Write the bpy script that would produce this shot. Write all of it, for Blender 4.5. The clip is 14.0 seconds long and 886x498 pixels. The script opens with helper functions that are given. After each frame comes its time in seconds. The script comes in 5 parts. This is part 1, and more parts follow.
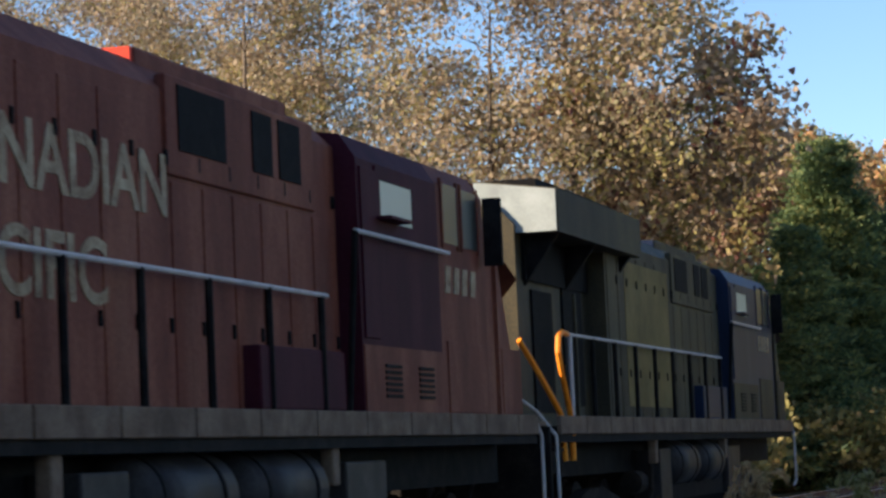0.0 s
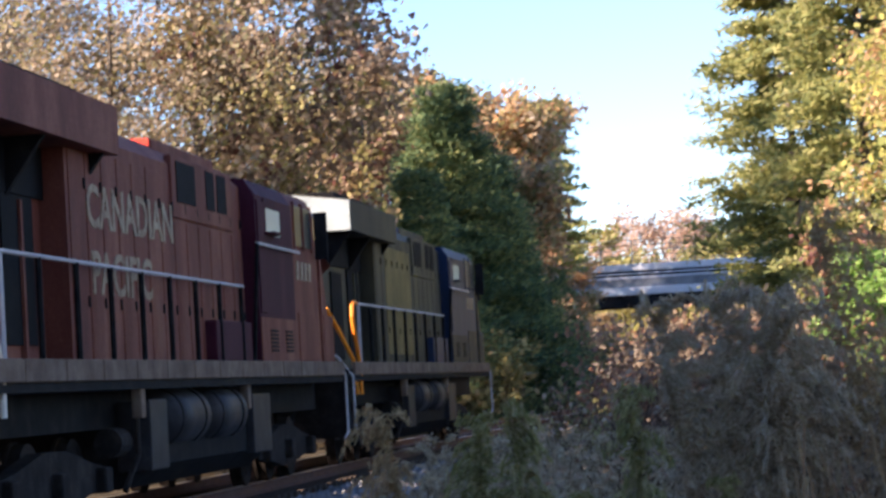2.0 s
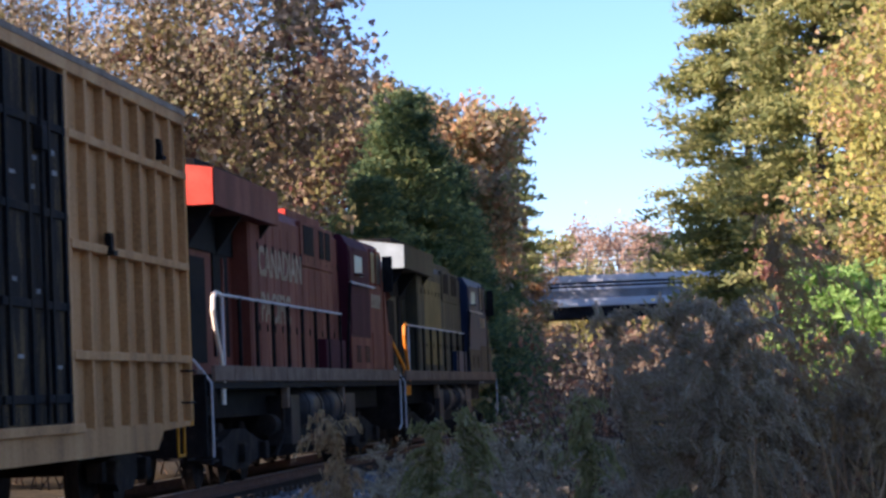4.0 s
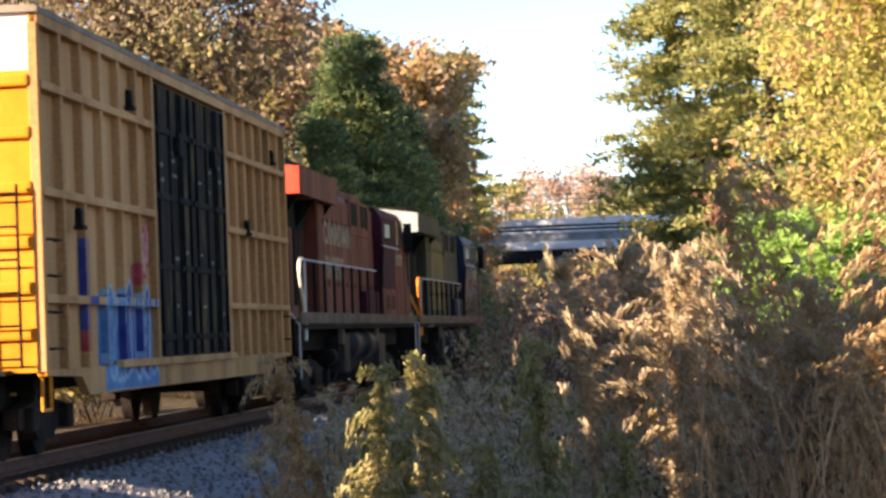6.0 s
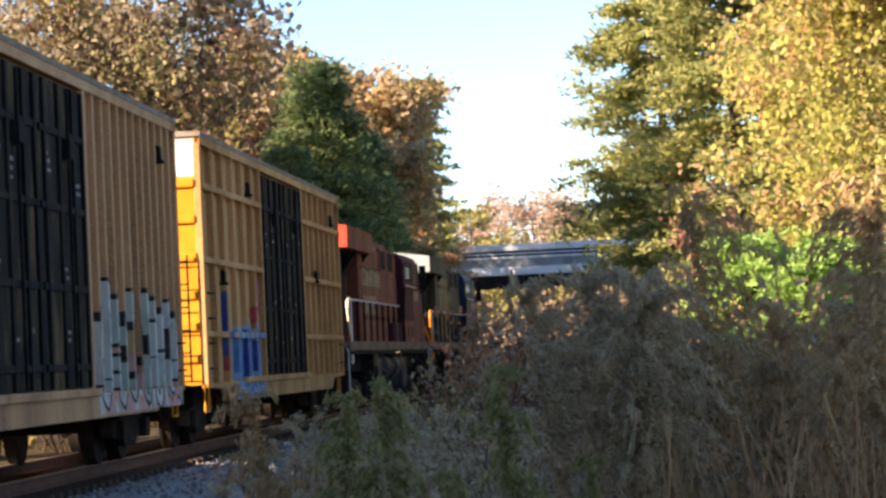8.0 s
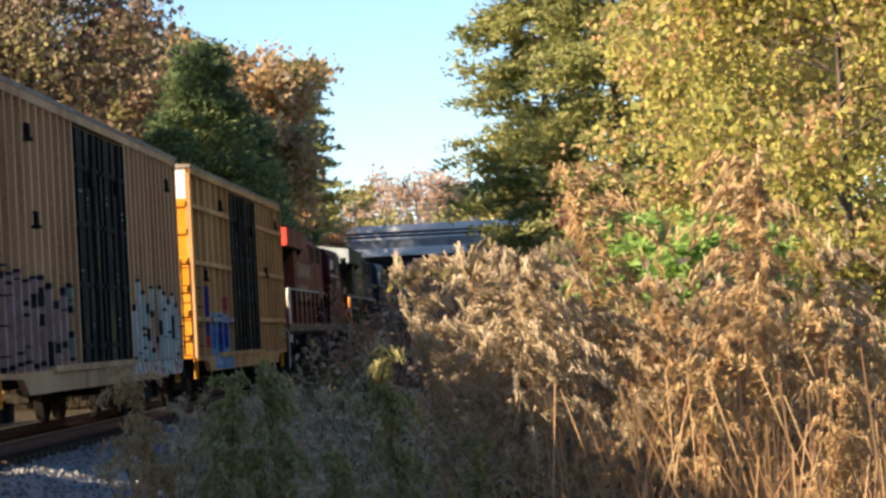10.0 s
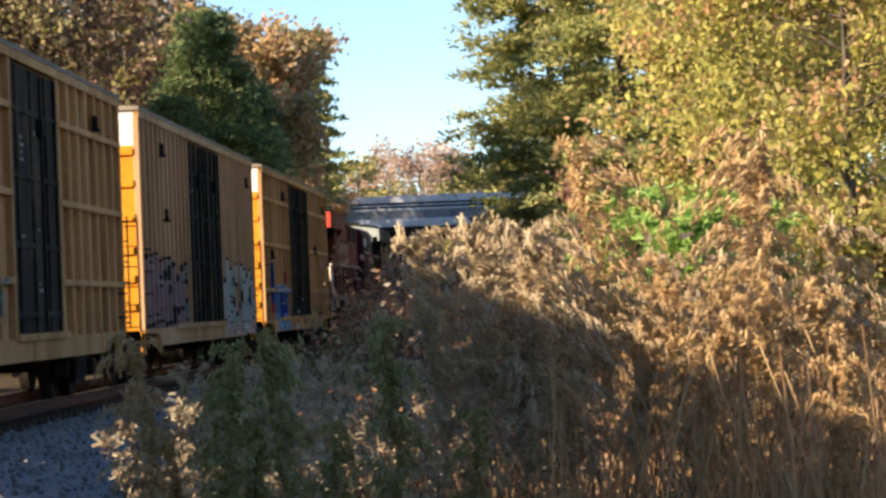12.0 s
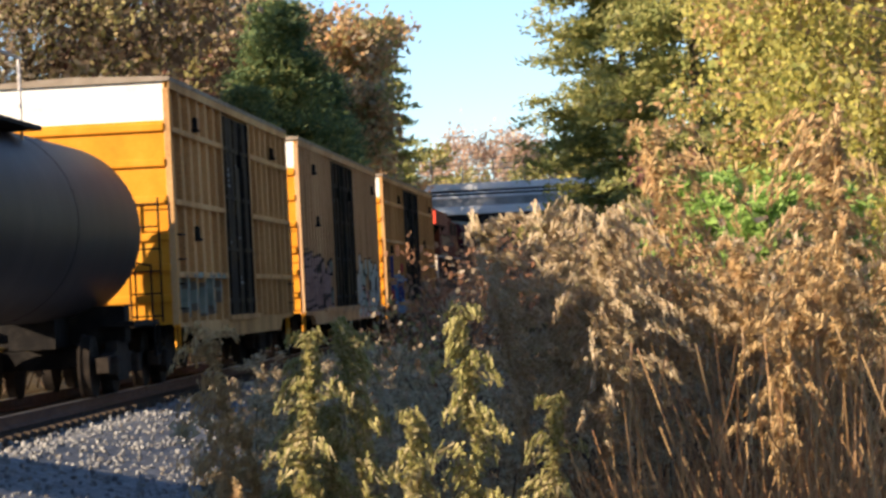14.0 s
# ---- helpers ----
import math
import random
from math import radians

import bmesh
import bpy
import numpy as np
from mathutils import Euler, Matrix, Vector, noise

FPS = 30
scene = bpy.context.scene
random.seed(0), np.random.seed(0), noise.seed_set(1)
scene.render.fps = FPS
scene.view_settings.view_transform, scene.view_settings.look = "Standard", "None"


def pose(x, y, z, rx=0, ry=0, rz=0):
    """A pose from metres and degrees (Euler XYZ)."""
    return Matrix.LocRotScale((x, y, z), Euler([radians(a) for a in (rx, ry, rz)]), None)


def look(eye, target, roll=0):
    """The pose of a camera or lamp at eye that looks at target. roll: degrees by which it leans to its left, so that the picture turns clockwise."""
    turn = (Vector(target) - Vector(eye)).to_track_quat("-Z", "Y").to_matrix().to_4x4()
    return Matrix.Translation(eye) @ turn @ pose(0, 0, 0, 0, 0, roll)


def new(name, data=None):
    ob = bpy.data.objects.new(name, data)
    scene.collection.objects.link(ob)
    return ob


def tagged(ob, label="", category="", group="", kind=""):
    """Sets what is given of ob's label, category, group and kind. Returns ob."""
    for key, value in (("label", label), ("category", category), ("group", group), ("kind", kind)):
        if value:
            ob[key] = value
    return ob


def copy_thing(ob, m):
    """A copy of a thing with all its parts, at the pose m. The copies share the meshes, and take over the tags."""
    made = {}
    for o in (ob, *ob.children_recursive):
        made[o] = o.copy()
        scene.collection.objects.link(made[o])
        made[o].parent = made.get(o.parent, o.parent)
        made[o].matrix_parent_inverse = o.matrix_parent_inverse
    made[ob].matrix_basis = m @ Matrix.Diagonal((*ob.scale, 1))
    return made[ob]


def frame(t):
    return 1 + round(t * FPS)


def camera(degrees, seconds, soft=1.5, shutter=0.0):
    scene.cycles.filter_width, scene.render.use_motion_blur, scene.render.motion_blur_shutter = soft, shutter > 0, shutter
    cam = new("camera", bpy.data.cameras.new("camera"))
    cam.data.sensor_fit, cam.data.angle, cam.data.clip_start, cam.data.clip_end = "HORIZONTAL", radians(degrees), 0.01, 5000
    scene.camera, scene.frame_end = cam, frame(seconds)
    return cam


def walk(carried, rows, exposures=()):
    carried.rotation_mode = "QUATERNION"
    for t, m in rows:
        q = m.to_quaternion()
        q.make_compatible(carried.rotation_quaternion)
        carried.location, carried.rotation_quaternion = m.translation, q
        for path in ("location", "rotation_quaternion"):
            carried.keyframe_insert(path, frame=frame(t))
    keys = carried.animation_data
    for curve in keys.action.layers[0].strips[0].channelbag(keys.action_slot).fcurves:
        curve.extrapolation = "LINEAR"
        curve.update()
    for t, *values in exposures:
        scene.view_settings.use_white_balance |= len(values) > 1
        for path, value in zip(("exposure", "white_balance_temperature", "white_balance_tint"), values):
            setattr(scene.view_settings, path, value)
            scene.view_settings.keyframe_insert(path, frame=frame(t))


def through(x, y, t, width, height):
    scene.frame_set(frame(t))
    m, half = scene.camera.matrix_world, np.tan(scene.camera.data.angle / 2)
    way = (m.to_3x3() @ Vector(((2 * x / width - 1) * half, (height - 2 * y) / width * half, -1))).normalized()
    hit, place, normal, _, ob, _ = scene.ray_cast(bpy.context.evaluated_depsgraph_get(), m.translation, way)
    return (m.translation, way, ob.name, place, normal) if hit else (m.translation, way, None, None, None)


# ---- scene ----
# ---------------------------------------------------------------- camera
EYE = Vector((0.0, 0.0, 1.28))
cam = camera(18.15, 14.0, soft=2.8, shutter=0.3)
AIM = [(0.0, 13.774, 4.343, 2.56), (0.4, 11.944, 4.383, 3.44), (0.5, 10.700, 4.198, 3.84), (1.0, 8.122, 2.316, 4.28),
       (1.5, 8.041, 2.439, 3.55), (2.0, 6.022, 2.791, 3.27), (2.2, 5.612, 3.316, 3.10), (4.3, 4.752, 2.685, 1.87),
       (4.5, 3.761, 2.020, 1.67), (5.0, 3.363, 1.197, 1.60), (5.5, 3.671, 1.384, 2.14), (6.0, 4.100, 1.705, 2.13),
       (6.5, 4.538, 2.076, 1.82), (7.0, 4.319, 2.153, 2.12), (7.5, 3.733, 2.106, 2.62), (8.0, 3.369, 2.215, 2.58),
       (8.5, 2.818, 2.603, 2.61), (9.0, 2.071, 2.428, 2.03), (9.2, 1.852, 2.102, 2.61), (11.3, 0.284, 1.292, 2.64),
       (11.5, 0.532, 1.090, 2.61), (12.0, 1.071, 1.121, 2.20), (12.5, 1.822, 1.059, 2.22), (13.0, 2.081, 1.236, 2.36),
       (13.5, 1.960, 1.571, 2.52), (14.0, 2.614, 0.921, 2.85)]


def aim(yaw, pitch, roll):
    a, b = radians(yaw), radians(pitch)
    way = Vector((-math.sin(a) * math.cos(b), math.cos(a) * math.cos(b), math.sin(b)))
    return look(EYE, EYE + way, -roll)


# the clip's own camera brightens a little and warms as the dark train leaves its picture
TONE = [(0.0, 1.22, 6000, 13), (0.5, 1.50, 5750, 18), (1.0, 1.70, 6000, 21), (2.0, 1.88, 5700, 22), (4.4, 1.36, 5350, 26), (5.0, 1.94, 6050, 20),
        (5.5, 1.98, 6450, 19), (6.2, 1.94, 6500, 18), (7.5, 1.90, 6450, 16), (8.4, 1.80, 6350, 14), (9.0, 1.48, 6150, 13), (11.4, 1.42, 6200, 12), (14.0, 1.36, 6200, 12)]
walk(cam, [(t, aim(y, p, r)) for t, y, p, r in AIM], TONE)

# ---------------------------------------------------------------- light
SUN_AZ, SUN_EL = 56.3, 18.5          # light travels toward +y and +x
world = bpy.data.worlds.new("sky")
scene.world = world
world.use_nodes = True
wn = world.node_tree.nodes
sky = wn.new("ShaderNodeTexSky")
sky.sky_type, sky.sun_disc = "NISHITA", False
sky.sun_elevation, sky.sun_rotation = radians(SUN_EL), radians(180 + SUN_AZ)
sky.air_density, sky.dust_density, sky.ozone_density = 0.8, 0.0, 2.4
world.node_tree.links.new(sky.outputs[0], wn["Background"].inputs[0])
wn["Background"].inputs[1].default_value = 0.084
sun = new("sun", bpy.data.lights.new("sun", "SUN"))
sun.data.energy, sun.data.angle, sun.data.color = 4.8, radians(0.6), (1.0, 0.80, 0.55)
_a, _e = radians(SUN_AZ), radians(SUN_EL)
sun.matrix_world = look((0, 0, 30), Vector((0, 0, 30)) + Vector((math.sin(_a) * math.cos(_e), math.cos(_a) * math.cos(_e), -math.sin(_e))))


# ---------------------------------------------------------------- materials
def material(name):
    m = bpy.data.materials.new(name)
    m.use_nodes = True
    return m, m.node_tree.nodes, m.node_tree.links, m.node_tree.nodes["Principled BSDF"]


def ramp(nodes, stops):
    r = nodes.new("ShaderNodeValToRGB")
    e = r.color_ramp.elements
    while len(e) < len(stops):
        e.new(0.5)
    for el, (p, c) in zip(e, stops):
        el.position, el.color = p, (*c, 1)
    return r


def rough_mat(name, dark, mid, light, scale=3.0, rough=0.75, metal=0.0, bump=0.15, fine=40.0, streak=1.0):
    """Weathered surface: large patches, fine grain and a little relief, by object coordinates."""
    m, n, l, b = material(name)
    co = n.new("ShaderNodeTexCoord")
    mp = n.new("ShaderNodeMapping")
    mp.inputs["Scale"].default_value = (1, 1, 1 / streak)
    l.new(co.outputs["Object"], mp.inputs[0])
    big = n.new("ShaderNodeTexNoise")
    big.inputs["Scale"].default_value, big.inputs["Detail"].default_value, big.inputs["Roughness"].default_value = scale, 6, 0.65
    small = n.new("ShaderNodeTexNoise")
    small.inputs["Scale"].default_value, small.inputs["Detail"].default_value = fine, 4
    l.new(mp.outputs[0], big.inputs[0])
    l.new(co.outputs["Object"], small.inputs[0])
    mix = n.new("ShaderNodeMath")
    mix.operation = "MULTIPLY_ADD"
    l.new(small.outputs[0], mix.inputs[0])
    mix.inputs[1].default_value = 0.35
    l.new(big.outputs[0], mix.inputs[2])
    r = ramp(n, [(0.42, dark), (0.66, mid), (0.88, light)])
    l.new(mix.outputs[0], r.inputs[0])
    l.new(r.outputs[0], b.inputs["Base Color"])
    b.inputs["Roughness"].default_value, b.inputs["Metallic"].default_value = rough, metal
    b.inputs["Specular IOR Level"].default_value = 0.10 if not metal else 0.5
    if bump:
        bp = n.new("ShaderNodeBump")
        bp.inputs["Strength"].default_value, bp.inputs["Distance"].default_value = bump, 0.02
        l.new(small.outputs[0], bp.inputs["Height"])
        l.new(bp.outputs[0], b.inputs["Normal"])
    return m


def leaf_mat(name, colours, through=0.35, rough=0.6, patch=0.0):
    """Leaves: each one its own tint, drifting in patches, partly letting light through."""
    m, n, l, b = material(name)
    g = n.new("ShaderNodeNewGeometry")
    o = n.new("ShaderNodeObjectInfo")
    add = n.new("ShaderNodeMath")
    add.operation = "MULTIPLY_ADD"
    l.new(o.outputs["Random"], add.inputs[0])
    add.inputs[1].default_value = 0.12
    l.new(g.outputs["Random Per Island"], add.inputs[2])
    if patch:
        co = n.new("ShaderNodeTexCoord")
        big = n.new("ShaderNodeTexNoise")
        big.inputs["Scale"].default_value, big.inputs["Detail"].default_value = patch, 3
        l.new(co.outputs["Object"], big.inputs[0])
        drift = n.new("ShaderNodeMath")
        drift.operation = "MULTIPLY_ADD"
        l.new(big.outputs[0], drift.inputs[0])
        drift.inputs[1].default_value = 1.3
        drift.inputs[2].default_value = -0.68
        both = n.new("ShaderNodeMath")
        both.operation = "ADD"
        l.new(add.outputs[0], both.inputs[0])
        l.new(drift.outputs[0], both.inputs[1])
        add = both
    k = len(colours)
    r = ramp(n, [(1.1 * i / max(1, k - 1), c) if i else (0.0, c) for i, c in enumerate(colours)])
    l.new(add.outputs[0], r.inputs[0])
    l.new(r.outputs[0], b.inputs["Base Color"])
    b.inputs["Roughness"].default_value = rough
    b.inputs["Specular IOR Level"].default_value = 0.25
    tr = n.new("ShaderNodeBsdfTranslucent")
    l.new(r.outputs[0], tr.inputs[0])
    ms = n.new("ShaderNodeMixShader")
    ms.inputs[0].default_value = through
    l.new(b.outputs[0], ms.inputs[1])
    l.new(tr.outputs[0], ms.inputs[2])
    l.new(ms.outputs[0], n["Material Output"].inputs[0])
    return m


def glass_mat(name, tint, rough=0.08):
    m, n, l, b = material(name)
    b.inputs["Base Color"].default_value = (*tint, 1)
    b.inputs["Roughness"].default_value = rough
    b.inputs["Specular IOR Level"].default_value = 0.45
    return m


M = {}
M["red"] = rough_mat("faded_red_paint", (0.095, 0.025, 0.017), (0.175, 0.052, 0.034), (0.27, 0.105, 0.064), 1.3, 0.65, 0, 0.1, 30, 3)
# brighter copy of the red, with the sunlight of ends and roof in it
M["sunlit_red"] = rough_mat("sunlit_red_paint", (0.50, 0.05, 0.03), (0.62, 0.07, 0.04), (0.68, 0.10, 0.06), 2, 0.5, 0, 0.05)
M["maroon"] = rough_mat("maroon_paint", (0.035, 0.006, 0.012), (0.055, 0.010, 0.019), (0.075, 0.018, 0.027), 1.5, 0.7, 0, 0.08, 30, 3)
M["sill"] = rough_mat("dusty_sill_paint", (0.09, 0.06, 0.042), (0.17, 0.115, 0.08), (0.26, 0.19, 0.135), 2, 0.8, 0, 0.1)
M["letter"] = rough_mat("worn_cream_lettering", (0.16, 0.10, 0.06), (0.34, 0.25, 0.16), (0.50, 0.41, 0.27), 5, 0.7, 0, 0.05)
M["csx_body"] = rough_mat("dirty_gold_grey_paint", (0.028, 0.025, 0.021), (0.056, 0.049, 0.034), (0.11, 0.088, 0.046), 0.9, 0.6, 0, 0.1, 30, 3)
M["csx_gold"] = rough_mat("gold_paint", (0.10, 0.075, 0.03), (0.17, 0.125, 0.045), (0.24, 0.18, 0.07), 1.5, 0.6, 0, 0.1)
M["csx_blue"] = rough_mat("dark_blue_paint", (0.010, 0.016, 0.035), (0.016, 0.026, 0.06), (0.03, 0.04, 0.08), 1.5, 0.45, 0, 0.08, 30, 3)
M["pale_grey"] = rough_mat("pale_grey_paint", (0.24, 0.26, 0.25), (0.32, 0.35, 0.33), (0.40, 0.43, 0.41), 2, 0.6, 0, 0.05)
M["black"] = rough_mat("grimy_black_steel", (0.006, 0.005, 0.005), (0.011, 0.010, 0.010), (0.028, 0.024, 0.021), 3, 0.8, 0.0, 0.2)
M["grime"] = rough_mat("brown_brake_dust_steel", (0.010, 0.008, 0.007), (0.024, 0.019, 0.016), (0.055, 0.043, 0.034), 3, 0.85, 0.0, 0.25)
# one near-black for real vent screens and for the shade in hood openings
M["vent_and_recess"] = rough_mat("dark_vent_and_recess", (0.004, 0.004, 0.005), (0.007, 0.0065, 0.007), (0.013, 0.012, 0.012), 6, 0.8, 0, 0.2)
M["steel_rail"] = rough_mat("painted_handrail", (0.42, 0.39, 0.38), (0.56, 0.52, 0.50), (0.66, 0.62, 0.58), 5, 0.5, 0, 0.02)
M["yellow_rail"] = rough_mat("orange_yellow_handrail", (0.85, 0.22, 0.015), (0.92, 0.28, 0.02), (0.95, 0.36, 0.04), 5, 0.4, 0, 0.02)
M["reservoir"] = rough_mat("dusty_grey_cylinder", (0.018, 0.016, 0.017), (0.036, 0.032, 0.032), (0.07, 0.062, 0.058), 2, 0.5, 0, 0.05)
M["cream_rail"] = rough_mat("cream_handrail", (0.80, 0.66, 0.50), (0.88, 0.76, 0.60), (0.92, 0.82, 0.68), 5, 0.5, 0, 0.02)
M["glass"] = glass_mat("cab_glass", (0.02, 0.025, 0.026), 0.3)
# base colour carries the pale reflection of the cab window
M["pale_glass"] = glass_mat("pale_reflection_glass", (0.55, 0.66, 0.60), 0.25)
M["box_yellow"] = rough_mat("faded_boxcar_yellow", (0.17, 0.085, 0.035), (0.49, 0.265, 0.105), (0.64, 0.39, 0.18), 0.9, 0.7, 0, 0.1, 24, 6)
M["box_buff"] = rough_mat("faded_boxcar_buff", (0.19, 0.095, 0.05), (0.49, 0.285, 0.145), (0.62, 0.40, 0.22), 0.9, 0.7, 0, 0.1, 24, 7)
M["box_end"] = rough_mat("boxcar_end_yellow", (0.50, 0.20, 0.015), (0.64, 0.27, 0.02), (0.70, 0.33, 0.04), 1.2, 0.55, 0, 0.05)
M["box_white"] = rough_mat("boxcar_end_white", (0.62, 0.58, 0.50), (0.78, 0.75, 0.68), (0.82, 0.80, 0.75), 3, 0.6, 0, 0.05)
M["box_door"] = rough_mat("dark_navy_door", (0.004, 0.004, 0.005), (0.008, 0.008, 0.010), (0.030, 0.023, 0.016), 1.6, 0.8, 0, 0.15, 30, 3)
M["door_panel"] = rough_mat("rubbed_dark_door_sheet", (0.006, 0.005, 0.005), (0.016, 0.013, 0.011), (0.16, 0.105, 0.04), 2.2, 0.8, 0, 0.15, 30, 3)
M["box_door_brown"] = rough_mat("dark_brown_door", (0.010, 0.008, 0.007), (0.026, 0.019, 0.014), (0.11, 0.08, 0.05), 1.6, 0.8, 0, 0.15, 30, 3)
M["box_roof"] = rough_mat("galvanised_roof", (0.16, 0.13, 0.10), (0.26, 0.21, 0.16), (0.34, 0.29, 0.23), 2, 0.8, 0.0, 0.1)
M["paint_blue"] = rough_mat("blue_spray", (0.05, 0.12, 0.25), (0.08, 0.20, 0.40), (0.20, 0.36, 0.55), 3, 0.6, 0, 0.0)
M["paint_sky"] = rough_mat("pale_blue_spray", (0.16, 0.28, 0.42), (0.26, 0.40, 0.56), (0.38, 0.50, 0.62), 3, 0.6, 0, 0.0)
M["paint_sage"] = rough_mat("grey_green_spray", (0.14, 0.16, 0.14), (0.22, 0.25, 0.21), (0.32, 0.34, 0.29), 3, 0.7, 0, 0.0)
M["paint_navy"] = rough_mat("navy_spray", (0.02, 0.03, 0.14), (0.035, 0.05, 0.22), (0.06, 0.09, 0.30), 3, 0.6, 0, 0.0)
M["paint_red"] = rough_mat("red_spray", (0.25, 0.03, 0.03), (0.36, 0.05, 0.06), (0.45, 0.12, 0.12), 3, 0.6, 0, 0.0)
M["paint_white"] = rough_mat("white_spray", (0.36, 0.37, 0.34), (0.52, 0.53, 0.49), (0.62, 0.62, 0.58), 3, 0.7, 0, 0.0)
M["paint_pink"] = rough_mat("pink_spray", (0.42, 0.22, 0.20), (0.55, 0.30, 0.27), (0.60, 0.38, 0.33), 3, 0.7, 0, 0.0)
M["paint_rose"] = rough_mat("dusty_rose_spray", (0.22, 0.13, 0.12), (0.34, 0.22, 0.20), (0.42, 0.29, 0.27), 3, 0.7, 0, 0.0)
M["paint_dust"] = rough_mat("dusty_brown_spray", (0.10, 0.08, 0.06), (0.16, 0.13, 0.10), (0.22, 0.18, 0.14), 3, 0.7, 0, 0.0)
M["paint_pale"] = rough_mat("pale_green_spray", (0.30, 0.34, 0.30), (0.42, 0.47, 0.41), (0.52, 0.56, 0.50), 3, 0.7, 0, 0.0)
M["paint_dim"] = rough_mat("dim_white_stencil", (0.10, 0.10, 0.10), (0.22, 0.22, 0.22), (0.40, 0.40, 0.39), 6, 0.7, 0, 0.0)
M["paint_black"] = rough_mat("black_spray", (0.012, 0.012, 0.014), (0.02, 0.02, 0.022), (0.05, 0.05, 0.05), 3, 0.7, 0, 0.0)
M["rust"] = rough_mat("rusty_rail", (0.07, 0.03, 0.018), (0.13, 0.06, 0.035), (0.20, 0.10, 0.06), 6, 0.8, 0.2, 0.2)
M["railhead"] = rough_mat("polished_railhead", (0.45, 0.42, 0.40), (0.55, 0.52, 0.50), (0.60, 0.58, 0.55), 6, 0.28, 0.9, 0.02)
M["tie"] = rough_mat("creosoted_timber", (0.025, 0.018, 0.014), (0.055, 0.04, 0.03), (0.10, 0.075, 0.055), 5, 0.9, 0, 0.4)
M["ballast"] = rough_mat("grey_ballast", (0.10, 0.10, 0.105), (0.24, 0.24, 0.245), (0.42, 0.41, 0.40), 9, 0.9, 0, 0.6, 60)
M["soil"] = rough_mat("leaf_littered_soil", (0.035, 0.028, 0.016), (0.085, 0.065, 0.035), (0.17, 0.12, 0.06), 1.5, 0.95, 0, 0.5, 20)
M["concrete"] = rough_mat("weathered_concrete", (0.15, 0.15, 0.155), (0.26, 0.26, 0.265), (0.36, 0.36, 0.36), 0.7, 0.85, 0, 0.15, 12, 2)
M["bridge_dark"] = rough_mat("dark_girder_and_gap", (0.010, 0.010, 0.013), (0.020, 0.020, 0.025), (0.045, 0.045, 0.05), 1.0, 0.8, 0.0, 0.1)
M["pale_concrete"] = rough_mat("pale_painted_concrete", (0.56, 0.56, 0.57), (0.74, 0.74, 0.75), (0.82, 0.82, 0.82), 0.5, 0.85, 0, 0.15, 8, 0.4)
M["fence"] = rough_mat("fence_wire", (0.06, 0.06, 0.055), (0.10, 0.10, 0.09), (0.14, 0.14, 0.13), 2, 0.6, 0.4, 0)
M["bark"] = rough_mat("grey_brown_bark", (0.05, 0.038, 0.028), (0.11, 0.085, 0.065), (0.20, 0.17, 0.14), 4, 0.9, 0, 0.5, 25, 3)
M["pale_bark"] = rough_mat("pale_grey_bark", (0.14, 0.12, 0.10), (0.26, 0.23, 0.20), (0.36, 0.33, 0.30), 4, 0.9, 0, 0.4, 25, 3)
M["stem"] = rough_mat("dry_weed_stem", (0.16, 0.10, 0.055), (0.32, 0.20, 0.10), (0.48, 0.33, 0.17), 8, 0.85, 0, 0.1)
M["dark_stem"] = rough_mat("dark_weed_stem", (0.035, 0.022, 0.016), (0.075, 0.05, 0.035), (0.13, 0.09, 0.06), 8, 0.85, 0, 0.1)

M["l_tan"] = leaf_mat("tan_leaves", [(0.22, 0.165, 0.10), (0.35, 0.265, 0.165), (0.46, 0.36, 0.235), (0.30, 0.285, 0.14), (0.54, 0.45, 0.33)], 0.45, 0.6, 0.35)
M["l_brown"] = leaf_mat("brown_leaves", [(0.15, 0.105, 0.07), (0.28, 0.20, 0.13), (0.39, 0.29, 0.19), (0.50, 0.40, 0.28)], 0.45, 0.6, 0.35)
M["l_orange"] = leaf_mat("orange_leaves", [(0.38, 0.21, 0.10), (0.58, 0.33, 0.16), (0.68, 0.45, 0.23), (0.48, 0.39, 0.19)], 0.45, 0.6, 0.4)
M["l_red"] = leaf_mat("dull_red_leaves", [(0.10, 0.04, 0.038), (0.20, 0.085, 0.07), (0.28, 0.14, 0.11)])
M["l_pine"] = leaf_mat("pine_needles", [(0.17, 0.20, 0.075), (0.28, 0.30, 0.10), (0.40, 0.39, 0.13), (0.48, 0.44, 0.17)], 0.5, 0.6, 0.3)
M["l_dark"] = leaf_mat("dark_evergreen_needles", [(0.085, 0.14, 0.075), (0.14, 0.21, 0.095), (0.22, 0.28, 0.11), (0.40, 0.40, 0.15)], 0.45, 0.6, 0.3)
M["l_yellow"] = leaf_mat("yellow_leaves", [(0.30, 0.32, 0.09), (0.44, 0.41, 0.12), (0.60, 0.53, 0.13), (0.52, 0.47, 0.13), (0.40, 0.29, 0.15)], 0.5, 0.6, 0.45)
M["l_green"] = leaf_mat("bright_green_leaves", [(0.24, 0.36, 0.09), (0.36, 0.52, 0.13), (0.48, 0.64, 0.19)], 0.5, 0.6, 0.8)
M["l_olive"] = leaf_mat("olive_leaves", [(0.18, 0.16, 0.06), (0.30, 0.27, 0.10), (0.42, 0.36, 0.14), (0.45, 0.32, 0.15)], 0.45, 0.6, 0.4)
M["l_russet"] = leaf_mat("russet_leaves", [(0.26, 0.12, 0.06), (0.40, 0.20, 0.11), (0.50, 0.30, 0.18)], 0.45, 0.6, 0.6)
